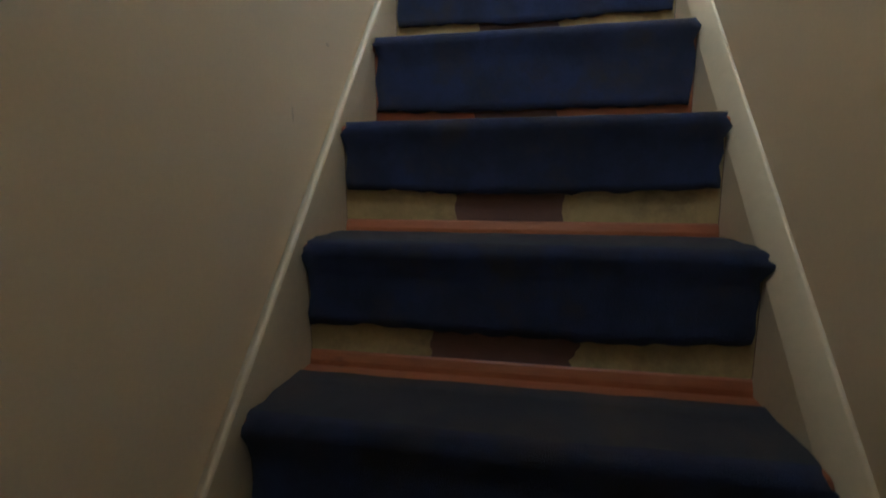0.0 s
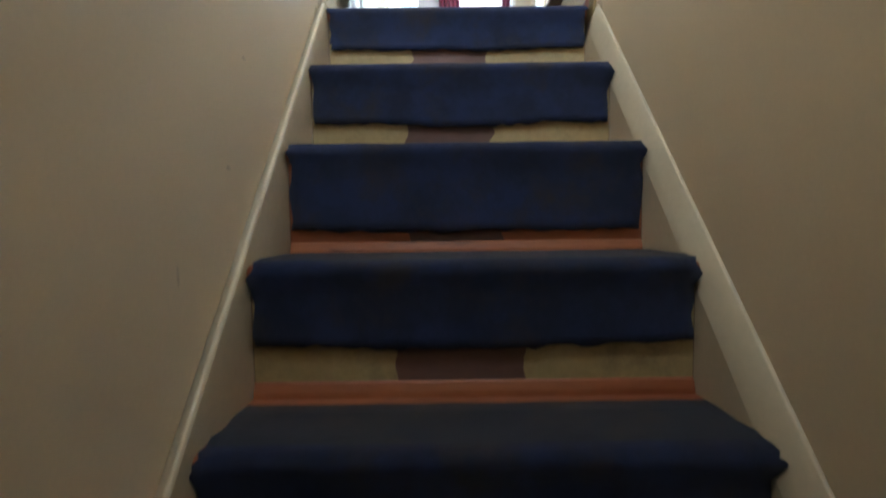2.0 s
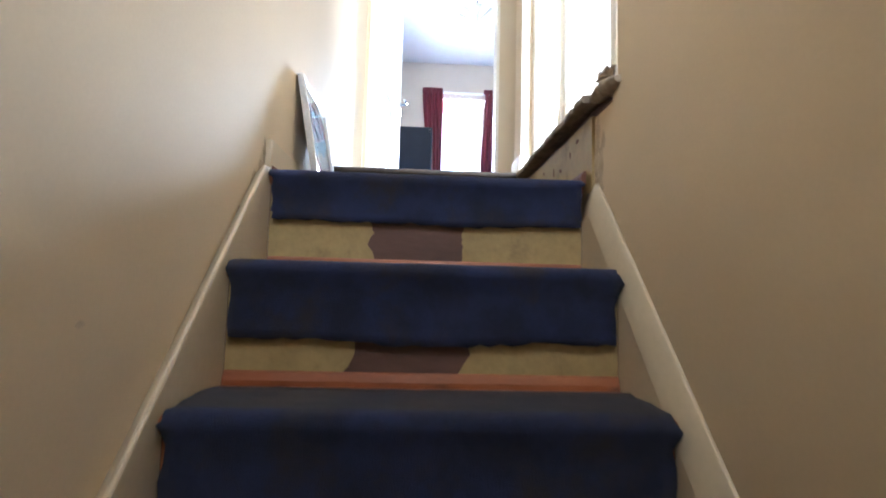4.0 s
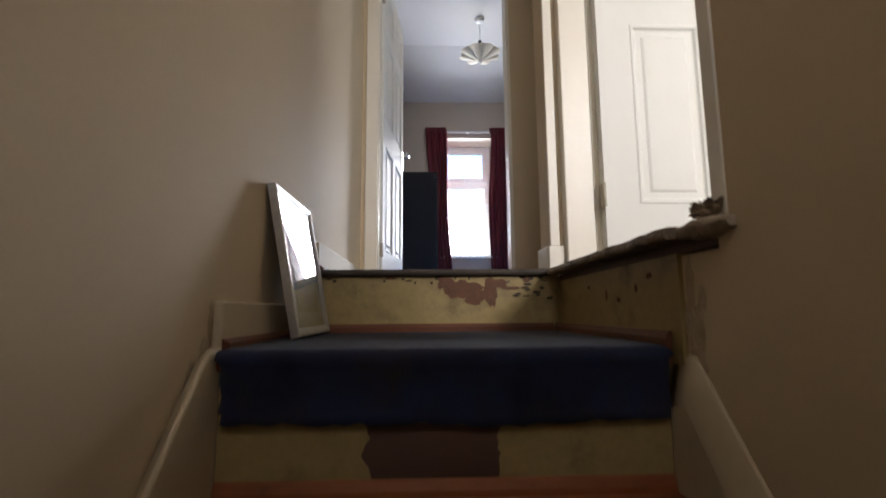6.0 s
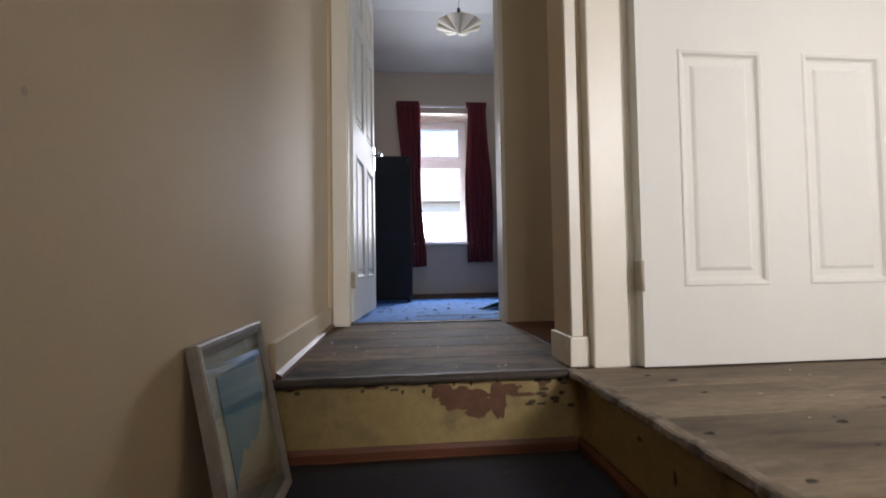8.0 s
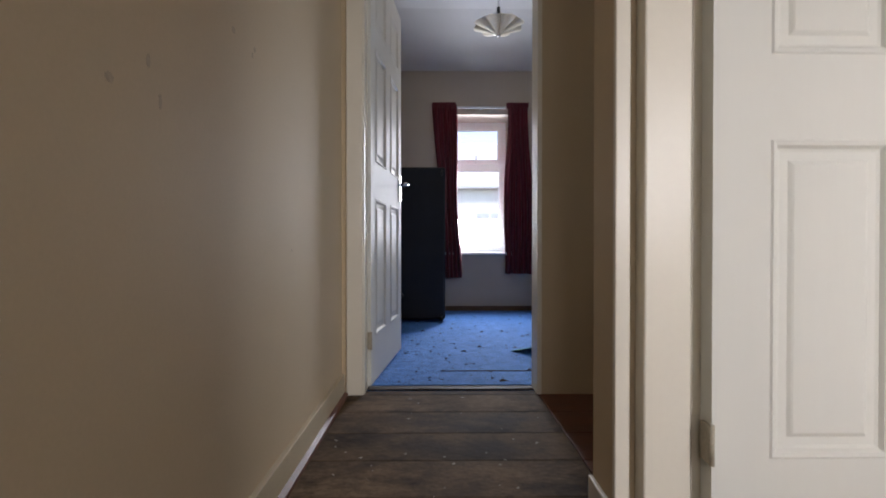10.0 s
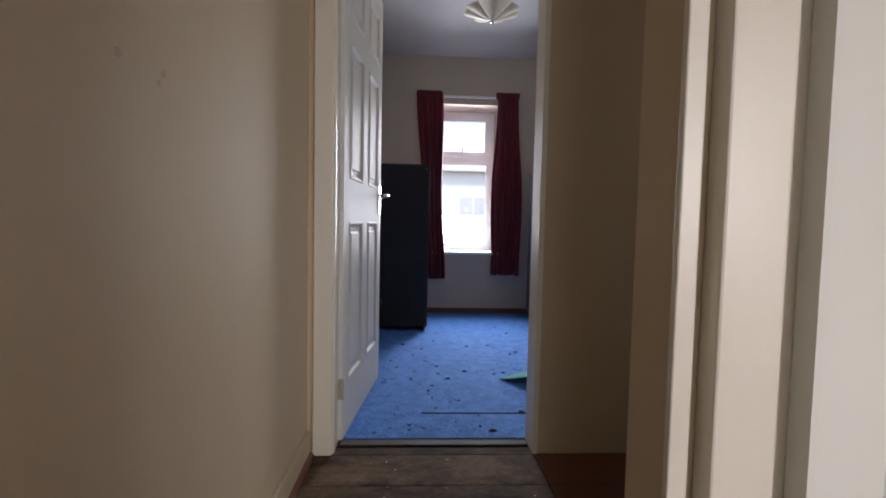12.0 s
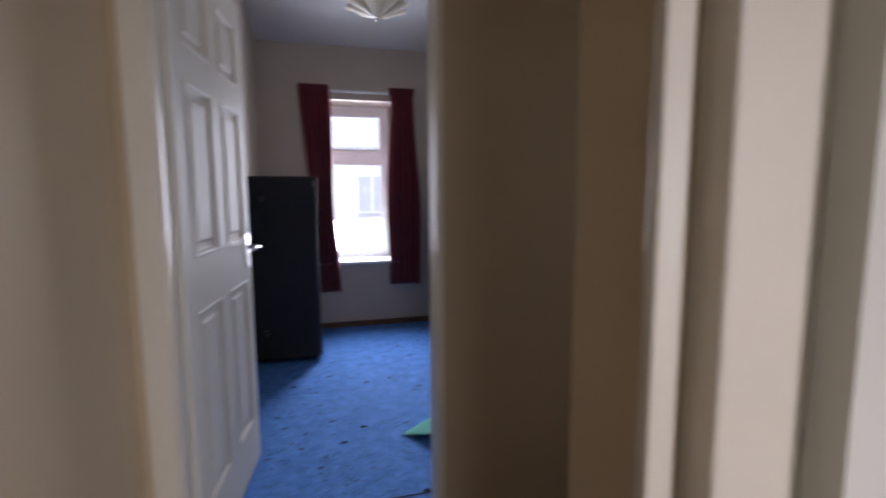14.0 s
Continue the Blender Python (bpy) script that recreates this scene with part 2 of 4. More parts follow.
def root_of(ob):
    while ob.parent:
        ob = ob.parent
    return ob


def part(name, bm, material, parent, label="", local=False, smooth=False):
    """One mesh under a thing or a part; bm in world places unless local."""
    if not local:
        bmesh.ops.transform(bm, matrix=root_of(parent).matrix_basis.inverted(), verts=bm.verts)
    ob = link(name, bm, material, smooth)
    ob.parent = parent
    return tagged(ob, label)


def thing(name, place, label, category, group="", kind="", turn=0):
    ob = new(name)
    ob.empty_display_size = 0.05
    ob.matrix_basis = pose(*place, 0, 0, turn)
    return tagged(ob, label, category, group, kind)


def single(name, bm, material, label, category, group="", kind="", smooth=False):
    return tagged(link(name, bm, material, smooth), label, category, group, kind)


def structure(name, bm, material, label, category="wall"):
    return single(name, bm, material, label, category, kind="structure")


# ---- plan ----
GROUND_Z, TOP_Z = -2.687, 2.80        # hall floor below, ceiling above the upper floor (z = 0)
STAIR_W = 0.80                        # between the two stair walls
WELL_END = -0.85                      # where the right stair wall stops
END_Y = 1.03                          # wall with the bedroom doorway
LAND_X = 2.45                         # outer wall of the landing
BACK_Y = -2.65
LAND_BACK = -1.95                     # window wall at the near end of the landing
WIN_Y = 4.35                          # bedroom window wall
RISE, GOING = 0.2265, 0.2062
LANDING_Z, LANDING_Y = -0.195, -0.742

# ---- walls, floors, ceilings ----
structure("wall_left", boxes((-0.12, 0, -4.2, END_Y, GROUND_Z - 0.1, TOP_Z)), M_WALL, "cream painted plaster wall beside the stairs, scuffed")
structure("wall_stair_right", boxes((STAIR_W, STAIR_W + 0.10, -4.2, WELL_END, GROUND_Z - 0.1, TOP_Z), (STAIR_W, STAIR_W + 0.10, WELL_END, -0.745, GROUND_Z - 0.1, -0.045)), M_WALL, "cream painted plaster stair wall ending at the landing")
structure("wall_under_landing", boxes((0.792, 0.90, -0.745, 0.0, GROUND_Z, -0.04)), M_YELLOW, "aged yellow painted side of the stairwell, stained and chipped")
structure("wall_partition", boxes((0.783, 0.93, 0.035, 0.163, -0.04, TOP_Z), (0.93, 1.81, 0.035, 0.163, 2.03, TOP_Z), (1.81, LAND_X, 0.035, 0.163, -0.04, TOP_Z)),
          M_WALL, "cream plaster partition wall around the white door")
structure("wall_end", boxes((-0.12, 0.07, END_Y, END_Y + 0.11, -0.04, TOP_Z), (0.85, LAND_X, END_Y, END_Y + 0.11, -0.04, TOP_Z), (0.07, 0.85, END_Y, END_Y + 0.11, 2.03, TOP_Z)),
          M_WALL, "cream plaster wall with the bedroom doorway")
# The hole at y 0.32 to 0.88 is added for the passage fill lamp.
structure("wall_landing_right", boxes((LAND_X, LAND_X + 0.12, LAND_BACK, 0.32, -0.04, TOP_Z), (LAND_X, LAND_X + 0.12, 0.88, END_Y + 0.11, -0.04, TOP_Z), (LAND_X, LAND_X + 0.12, 0.32, 0.88, -0.04, 1.0), (LAND_X, LAND_X + 0.12, 0.32, 0.88, 2.0, TOP_Z)), M_WALL, "cream plaster landing wall")
structure("wall_landing_window", boxes((0.90, 1.48, LAND_BACK - 0.1, LAND_BACK, -0.04, TOP_Z), (2.12, LAND_X + 0.12, LAND_BACK - 0.1, LAND_BACK, -0.04, TOP_Z),
          (1.48, 2.12, LAND_BACK - 0.1, LAND_BACK, -0.04, 0.64), (1.48, 2.12, LAND_BACK - 0.1, LAND_BACK, 1.56, TOP_Z)), M_WALL, "cream plaster landing wall with a window")
# Unseen wall; its opening is added for the stair fill lamp.
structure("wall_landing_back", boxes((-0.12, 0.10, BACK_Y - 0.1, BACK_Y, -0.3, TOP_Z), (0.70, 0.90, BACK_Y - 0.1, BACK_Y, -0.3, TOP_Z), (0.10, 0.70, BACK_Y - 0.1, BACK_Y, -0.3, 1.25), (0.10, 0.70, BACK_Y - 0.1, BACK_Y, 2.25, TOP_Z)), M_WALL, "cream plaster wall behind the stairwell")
structure("ceiling_hall", boxes((0, STAIR_W, -4.2, BACK_Y - 0.1, -0.3, -0.2)), M_CEIL, "white painted ceiling over the lower hall", "ceiling")
structure("wall_hall_back", boxes((-0.12, 0.9, -4.3, -4.2, GROUND_Z - 0.1, -0.2)), M_WALL, "cream plaster wall of the lower hall")
structure("floor_hall", boxes((-0.12, 0.9, -4.2, 0.0, GROUND_Z - 0.1, GROUND_Z)), M_BOARD, "dark boarded floor of the lower hall", "floor")
structure("ceiling_landing", boxes((-0.12, LAND_X + 0.12, BACK_Y - 0.1, END_Y + 0.11, TOP_Z, TOP_Z + 0.1)), M_CEIL, "white painted landing ceiling", "ceiling")

structure("wall_bedroom_left", boxes((-0.15, -0.03, END_Y + 0.11, WIN_Y, -0.2, TOP_Z)), M_BEDWALL, "pale painted bedroom wall behind the open door")
structure("wall_bedroom_right", boxes((2.5, 2.62, END_Y + 0.11, WIN_Y, -0.2, TOP_Z)), M_BEDWALL, "pale painted bedroom wall")
structure("wall_bedroom_near", boxes((LAND_X, 2.62, END_Y, END_Y + 0.11, -0.04, TOP_Z)), M_BEDWALL, "pale painted bedroom wall beside the doorway")
WX0, WX1, WZ0, WZ1 = 0.50, 1.225, 0.54, 2.11
structure("wall_window", boxes((-0.15, WX0, WIN_Y, 4.76, -0.2, TOP_Z), (WX1, 2.62, WIN_Y, 4.76, -0.2, TOP_Z), (WX0, WX1, WIN_Y, 4.76, -0.2, WZ0), (WX0, WX1, WIN_Y, 4.76, WZ1, TOP_Z)),
          M_BEDWALL, "pale painted bedroom wall with a deep window reveal")
cb = extrude_x(bmesh.new(), [(END_Y + 0.11, TOP_Z), (3.35, TOP_Z), (WIN_Y, 2.60), (4.76, 2.60), (4.76, TOP_Z + 0.1), (END_Y + 0.11, TOP_Z + 0.1)], -0.15, 2.62)
structure("ceiling_bedroom", cb, M_CEIL, "white bedroom ceiling sloping down to the window wall", "ceiling")
FALL = 0.036


def bed_z(y):
    """Height of the carpet, which falls gently towards the window."""
    return 0.008 - FALL * (y - END_Y - 0.11)


bm = extrude_x(bmesh.new(), [(END_Y + 0.11, bed_z(END_Y + 0.11)), (4.4, bed_z(4.4)), (4.4, -0.2), (END_Y + 0.11, -0.2)], -0.15, 2.62)
structure("floor_bedroom", bm, M_BLUE, "worn blue bedroom carpet with dark specks", "floor")
structure("baseboard_bedroom", boxes((-0.03, 2.5, WIN_Y - 0.016, WIN_Y, bed_z(WIN_Y), bed_z(WIN_Y) + 0.055), bevel=0.003), M_SKIRTBED, "dark brown skirting under the bedroom window", "baseboard")

# Hidden wall added to stop outside light leaking in behind the risers.
structure("wall_under_floor", boxes((-0.12, 0.90, 0.0125, 0.11, GROUND_Z - 0.1, -0.046)), M_WALL, "added unseen wall under the landing floor, keeping light out behind the risers")
floor_landing = structure("floor_landing", boxes((0.0, LAND_X, 0.012, END_Y + 0.11, -0.045, -0.020), (0.802, LAND_X, WELL_END + 0.005, 0.012, -0.039, -0.020), (0.902, LAND_X, LAND_BACK, WELL_END + 0.005, -0.039, -0.020)), M_DARKWOOD,
                          "dusty grey-brown bare floorboards of the upper landing", "floor")


# ---- stairs ----
stairs = thing("staircase", (0.4, LANDING_Y, GROUND_Z), "steep straight wooden staircase with red-brown varnish and old yellow paint", "staircase")
HANG = {6: 0.118, 5: 0.145, 4: 0.182, 3: 0.140, 2: 0.150}
NOSE_Y = {6: -0.742, 5: -0.952, 4: -1.153, 3: -1.370, 2: -1.563}


def nose(k):
    y = NOSE_Y.get(k, -1.563 - GOING * (2 - k))
    return y, LANDING_Z - RISE * (6 - k)


def round_nose(yf, z, yb, thick=0.030, inset=0.0):
    """Profile of a tread from its rounded front yf back to yb."""
    r = thick / 2
    arc = [(yf + r - r * math.cos(a) + inset, z - r + r * math.sin(a)) for a in [radians(d) for d in (90, 60, 30, 0, -30, -60, -90)]]
    return [(yb, z)] + arc + [(yb, z - thick)]


def ragged_band(x0, x1, z0, z1, y, side, seed):
    """Old paint left on a riser beside the bare middle: clean towards the stringer, worn away in a ragged edge towards the middle."""
    bm, n = bmesh.new(), 22
    worn = []
    for i in range(n + 1):
        z = z0 + (z1 - z0) * i / n
        e = 0.016 * noise.noise(Vector((z * 26, seed * 2.7, side))) + 0.006 * noise.noise(Vector((z * 110, seed * 1.3, side)))
        worn.append(((x1 if side > 0 else x0) + e, z))
    plain = [(x0 if side > 0 else x1, z) for z in (z1, z0)]
    f = bm.faces.new([bm.verts.new((x, y, z)) for x, z in worn + plain])
    g = bmesh.ops.extrude_face_region(bm, geom=[f])
    bmesh.ops.translate(bm, verts=[v for v in g["geom"] if isinstance(v, bmesh.types.BMVert)], vec=(0, 0.0014, 0))
    return bm


for k in range(6, -5, -1):
    yf, zt = nose(k)
    yn = nose(k + 1)[0] + 0.022 if k < 6 else 0.0
    yf += 0.008
    zt -= 0.008
    part("tread", extrude_x(bmesh.new(), round_nose(yf, zt, yn + 0.02), 0.024, 0.776), M_RED, stairs)
    ry = yf + 0.014
    z0 = nose(k - 1)[1] - 0.008 if k > -4 else GROUND_Z
    part("riser", boxes((0.024, 0.776, ry, ry + 0.018, z0 - 0.02, zt - 0.03)), M_DARKWOOD, stairs)
    for x0, x1, side in ((0.026, 0.268 + 0.012 * math.sin(k * 2.1), 1), (0.487 + 0.015 * math.sin(k), 0.774, -1)):
        paint, note = (M_YELLOW, "aged yellow paint") if k != 4 else (M_RED, "red-brown varnish")
        part("paint_band", ragged_band(x0, x1, z0 + 0.001, zt - 0.032, ry - 0.0015, side, k), paint, stairs, note)
    part("bead", extrude_x(bmesh.new(), [(ry - 0.012, z0), (ry - 0.011, z0 + 0.010), (ry - 0.006, z0 + 0.024), (ry - 0.002, z0 + 0.027), (ry - 0.002, z0)], 0.026, 0.774), M_RED, stairs)

slope = RISE / GOING
for x0, x1 in ((0.0, 0.024), (0.776, STAIR_W)):
    ybot = nose(-4)[0] - 0.1
    zt = lambda y: LANDING_Z + 0.018 + (y - LANDING_Y) * slope
    wall_x, face_x = (x0, x1) if x0 < 0.1 else (x1, x0)
    crown = ((1, 0.009), (0.92, 0.003), (0.78, 0), (0.55, 0.006), (0, 0.022)) if x0 < 0.1 else ((1, 0.085), (0.72, 0.052), (0.42, 0.026), (0.18, 0.008), (0, 0))
    at = lambda k: wall_x + (face_x - wall_x) * k
    bm, rings = bmesh.new(), []
    for y in (ybot, LANDING_Y - 0.014 - (0 if x0 < 0.1 else 0.012), LANDING_Y + 0.03):
        top = min(zt(y), LANDING_Z + (0.004 if x0 < 0.1 else -0.012))
        low = max(zt(y) - 0.42, GROUND_Z)
        rings.append([bm.verts.new(p) for p in ((wall_x, y, low), (face_x, y, low), *[(at(u), y, top - d) for u, d in crown])])
    for a, b in zip(rings, rings[1:]):
        for i in range(7):
            bm.faces.new((a[i], a[(i + 1) % 7], b[(i + 1) % 7], b[i])).smooth = 1 < i < 6
    bm.faces.new(rings[0][::-1])
    bm.faces.new(rings[-1])
    part("stringer", bm, M_STRING, stairs, "cream painted stringer")
part("landing_riser", boxes((0.0, 0.80, 0.0, 0.012, LANDING_Z - 0.05, -0.022)), M_YELLOW, stairs, "old yellow painted riser with peeling patches")
part("landing_bead", extrude_x(bmesh.new(), [(-0.014, LANDING_Z - 0.008), (-0.014, LANDING_Z + 0.012), (-0.006, LANDING_Z + 0.022), (-0.002, LANDING_Z + 0.022), (-0.002, LANDING_Z - 0.008)], 0.012, 0.772), M_STAINED, stairs, "red-brown varnished bead")
part("landing_side_bead", extrude_y(bmesh.new(), [(0.774, LANDING_Z - 0.008), (0.774, LANDING_Z + 0.012), (0.780, LANDING_Z + 0.024), (0.786, LANDING_Z + 0.024), (0.786, LANDING_Z - 0.008)], LANDING_Y + 0.02, -0.016), M_STAINED, stairs, "red-brown varnished bead")


def blotch(cx, cz, rx, rz, seed, y, depth=0.001):
    """A torn patch lying on the landing riser."""
    rnd = random.Random(seed)
    bm = bmesh.new()
    n = 44
    ring = []
    for i in range(n):
        a = i * math.tau / n
        k = 1 + 0.34 * (noise.noise(Vector((math.cos(a) * 2.2, math.sin(a) * 2.2, seed * 3.7)))) + rnd.uniform(-0.09, 0.09)
        ring.append((cx + rx * k * math.cos(a), cz + rz * k * math.sin(a)))
    f = bm.faces.new([bm.verts.new((x, y, z)) for x, z in ring])
    g = bmesh.ops.extrude_face_region(bm, geom=[f])
    bmesh.ops.translate(bm, verts=[v for v in g["geom"] if isinstance(v, bmesh.types.BMVert)], vec=(0, -depth, 0))
    return bm


for i, (cx, cz, rx, rz) in enumerate(((0.482, -0.066, 0.066, 0.031), (0.428, -0.046, 0.026, 0.022), (0.520, -0.082, 0.036, 0.030), (0.573, -0.072, 0.021, 0.046), (0.603, -0.046, 0.024, 0.013),
                                      (0.640, -0.060, 0.030, 0.005), (0.33, -0.018, 0.012, 0.006), (0.25, -0.026, 0.018, 0.005), (0.69, -0.035, 0.010, 0.008))):
    part("paint_chip", blotch(cx, cz, rx, rz, i + 1, -0.0004 - 0.00025 * i), M_PEEL, stairs, "bare brown wood where paint peeled")
rnd = random.Random(17)
for i in range(34):
    if i < 20:
        cx, cz = rnd.uniform(0.03, 0.77), -0.026 - 0.016 * rnd.random() ** 2
    else:
        cx, cz = rnd.uniform(0.64, 0.775), rnd.uniform(-0.10, -0.03)
    part("paint_chip", blotch(cx, cz, rnd.uniform(0.003, 0.013), rnd.uniform(0.002, 0.006), i + 101, -0.0003, 0.0004 + 0.00006 * i), M_GRIME, stairs, "dark grime spot")
for i, (cy, cz, ry, rz) in enumerate(((-0.30, -0.075, 0.008, 0.005), (-0.42, -0.100, 0.005, 0.013), (-0.49, -0.112, 0.010, 0.006), (-0.58, -0.09, 0.006, 0.009), (-0.64, -0.07, 0.012, 0.006))):
    bm = blotch(0, cz, ry, rz, i + 31, 0)
    bmesh.ops.transform(bm, matrix=Matrix.Translation((0.7912, cy, 0)) @ Matrix.Rotation(radians(90), 4, "Z"), verts=bm.verts)
    part("paint_chip", bm, M_PEEL, stairs, "bare brown wood where paint peeled")


def carpet_pad(k):
    """A loose stair pad: over the tread, round the nosing and down the riser."""
    rnd = random.Random(k + 50)
    yf, zt = nose(k)
    back = nose(k + 1)[0] - yf - 0.034 if k < 6 else 0.62
    r = 0.020
    prof = [(yf + back, zt), (yf + back * 0.75, zt + 0.001), (yf + back * 0.5, zt + 0.001), (yf + back * 0.3, zt + 0.002), (yf + r * 1.3, zt)]
    prof += [(yf + r - r * math.cos(a), zt - r + r * math.sin(a)) for a in [radians(d) for d in (70, 45, 20, 0, -25)]]
    h = HANG.get(k, 0.145)
    prof += [(yf + 0.010, zt - 0.05), (yf + 0.013, zt - 0.075), (yf + 0.012, zt - 0.1), (yf + 0.011, zt - h * 0.88), (yf + 0.008, zt - h)]
    if k == 6:
        prof = [(-0.03, zt - 0.003), (-0.12, zt), (-0.2, zt), (-0.32, zt)] + prof[2:]
    nx, bm, rows = 36, bmesh.new(), []
    for i in range(nx + 1):
        u = i / nx
        row = []
        for j, (y, z) in enumerate(prof):
            w = j / (len(prof) - 1)
            hang = max(0.0, (w - 0.6) / 0.4)
            side = rnd.uniform(-0.0045, 0.0045) + 0.006 * noise.noise(Vector((y * 14, z * 14, k + (u > 0.5) * 9.0)))
            x = 0.031 + 0.738 * u + (side if u < 0.02 or u > 0.98 else 0)
            if j == 9 or j == 8:
                x += (-0.006 if u < 0.02 else 0.008 if u > 0.98 else 0)
            dz = 0.007 * hang * noise.noise(Vector((u * 4.0, k * 2.3, 0))) + (0.0035 * rnd.uniform(-1, 1) if j == len(prof) - 1 else 0)
            dz += 0.010 * hang * math.sin(u * math.pi) * (-1 if k % 2 else -0.5)
            dy = 0.0022 * noise.noise(Vector((u * 9, w * 5, k * 1.7)))
            row.append(bm.verts.new((x, y + dy, z + dz + 0.0012 * noise.noise(Vector((u * 12, y * 30, k))))))
        rows.append(row)
    for a, b in zip(rows, rows[1:]):
        for j in range(len(prof) - 1):
            f = bm.faces.new((a[j], b[j], b[j + 1], a[j + 1]))
            f.smooth, f.material_index = True, int(j < len(prof) - 11)
    label = "worn navy carpet pad wrapped over a stair tread" if k < 6 else "worn navy carpet laid over the quarter landing"
    ob = single("stair_carpet", bm, M_CARPET, label, "carpet", "stair carpets", smooth=True)
    ob.data.materials.append(M_CARPET_WORN if k < 6 else M_LANDING)
    s = ob.modifiers.new("thickness", "SOLIDIFY")
    s.thickness, s.offset = 0.007, -1
    return ob


for k in range(6, -5, -1):
    carpet_pad(k)

# ---- skirting, trim ----
structure("baseboard_landing", boxes((0.0, 0.016, -0.702, -0.002, LANDING_Z - 0.008, -0.115), bevel=0.003), M_STRING, "cream painted skirting on the quarter landing, sawn end", "baseboard")
structure("trim_landing_bead", extrude_y(bmesh.new(), [(0.0165, LANDING_Z - 0.006), (0.030, LANDING_Z - 0.006), (0.029, LANDING_Z + 0.008), (0.0165, LANDING_Z + 0.016)], -0.698, -0.004), M_STAINED, "red-brown varnished bead under the landing skirting", "trim")
structure("baseboard_corridor", boxes((0.0, 0.016, 0.0, END_Y - 0.02, 0.0, 0.092), bevel=0.003), M_STRING, "cream painted skirting along the upper corridor", "baseboard")
structure("trim_corridor_bead", extrude_y(bmesh.new(), [(0.016, 0.001), (0.032, 0.001), (0.030, 0.010), (0.016, 0.018)], 0.0, END_Y - 0.02), M_STAINED, "red-brown bead along the corridor skirting", "trim")
structure("baseboard_partition_end", boxes((0.770, 0.782, 0.036, 0.163, 0.0, 0.082), (0.772, 0.826, 0.010, 0.0345, 0.0, 0.080), bevel=0.004), M_GLOSS, "chipped cream skirting block at the partition end", "baseboard")
structure("trim_partition_corner", boxes((0.780, 0.812, 0.018, 0.034, 0.0805, TOP_Z), bevel=0.003), M_GLOSS, "cream painted corner strip on the partition", "trim")
structure("trim_stair_wall_end", boxes((STAIR_W - 0.004, STAIR_W + 0.104, WELL_END - 0.028, WELL_END + 0.004, 0.0, TOP_Z), bevel=0.002), M_GLOSS, "pale corner strip at the stair wall end", "trim")
bm, rows, N_EDGE = bmesh.new(), [], 110
for i in range(N_EDGE + 1):
    y = -0.775 + i * 0.775 / N_EDGE
    e = 0.007 * noise.noise(Vector((0, y * 14, 3))) + 0.004 * noise.noise(Vector((0, y * 55, 6)))
    d = 0.0025 * noise.noise(Vector((4, y * 20, 1)))
    prof = ((0.781, 0.0012 + d * 0.3), (0.763 + e, 0.0012 + d), (0.758 + e, -0.0015 + d), (0.756 + e * 1.2, -0.011), (0.757 + e, -0.016 + d), (0.761 + e, -0.019 + d), (0.792, -0.019))
    rows.append([bm.verts.new((x, y, z)) for x, z in prof])
for a, b in zip(rows, rows[1:]):
    for k in range(6):
        bm.faces.new((a[k], a[k + 1], b[k + 1], b[k]))
    bm.faces.new((a[6], a[0], b[0], b[6]))
bm.faces.new(rows[0])
bm.faces.new(rows[-1][::-1])
structure("trim_landing_edge", bm, M_EDGE, "rough dirty rounded board edge of the landing", "trim")
bm, rows = bmesh.new(), []
for i in range(37):
    y = -0.895 + i * 0.135 / 36
    swell = math.sin(math.pi * (i + 2) / 40) ** 0.5
    ring = []
    for k in range(14):
        a = k * math.tau / 14
        q = 1 + 0.42 * noise.noise(Vector((math.cos(a) * 1.6, y * 34, math.sin(a) * 1.6))) + 0.30 * noise.noise(Vector((math.cos(a) * 4, y * 90, math.sin(a) * 4)))
        ring.append(bm.verts.new((0.795 + 0.024 * q * swell * math.cos(a), y, -0.011 + 0.017 * q * swell * math.sin(a))))
    rows.append(ring)
for a, b in zip(rows, rows[1:]):
    for k in range(14):
        bm.faces.new((a[k], a[(k + 1) % 14], b[(k + 1) % 14], b[k])).smooth = True
bm.faces.new(rows[0])
bm.faces.new(rows[-1][::-1])
structure("trim_landing_edge_end", bm, M_LUMP, "crumbling pale plaster at the end of the landing edge", "trim")
bm, rows = bmesh.new(), []
for i in range(111):
    x = i * 0.757 / 110
    e = 0.005 * noise.noise(Vector((x * 12, 0, 9))) + 0.003 * noise.noise(Vector((x * 50, 2, 6)))
    d = 0.002 * noise.noise(Vector((x * 18, 3, 1)))
    prof = ((0.0125, 0.0005), (-0.008 + e, 0.001 + d), (-0.017 + e, -0.003 + d), (-0.020 + e * 1.3, -0.010), (-0.017 + e, -0.017 + d), (-0.010 + e, -0.020 + d), (0.0125, -0.020))
    rows.append([bm.verts.new((x, y, z)) for y, z in prof])
for a, b in zip(rows, rows[1:]):
    for k in range(7):
        bm.faces.new((a[k], a[(k + 1) % 7], b[(k + 1) % 7], b[k]))
bm.faces.new(rows[0])
bm.faces.new(rows[-1][::-1])
structure("trim_riser_nosing", bm, M_NOSING, "dark worn nosing board at the top step", "trim")


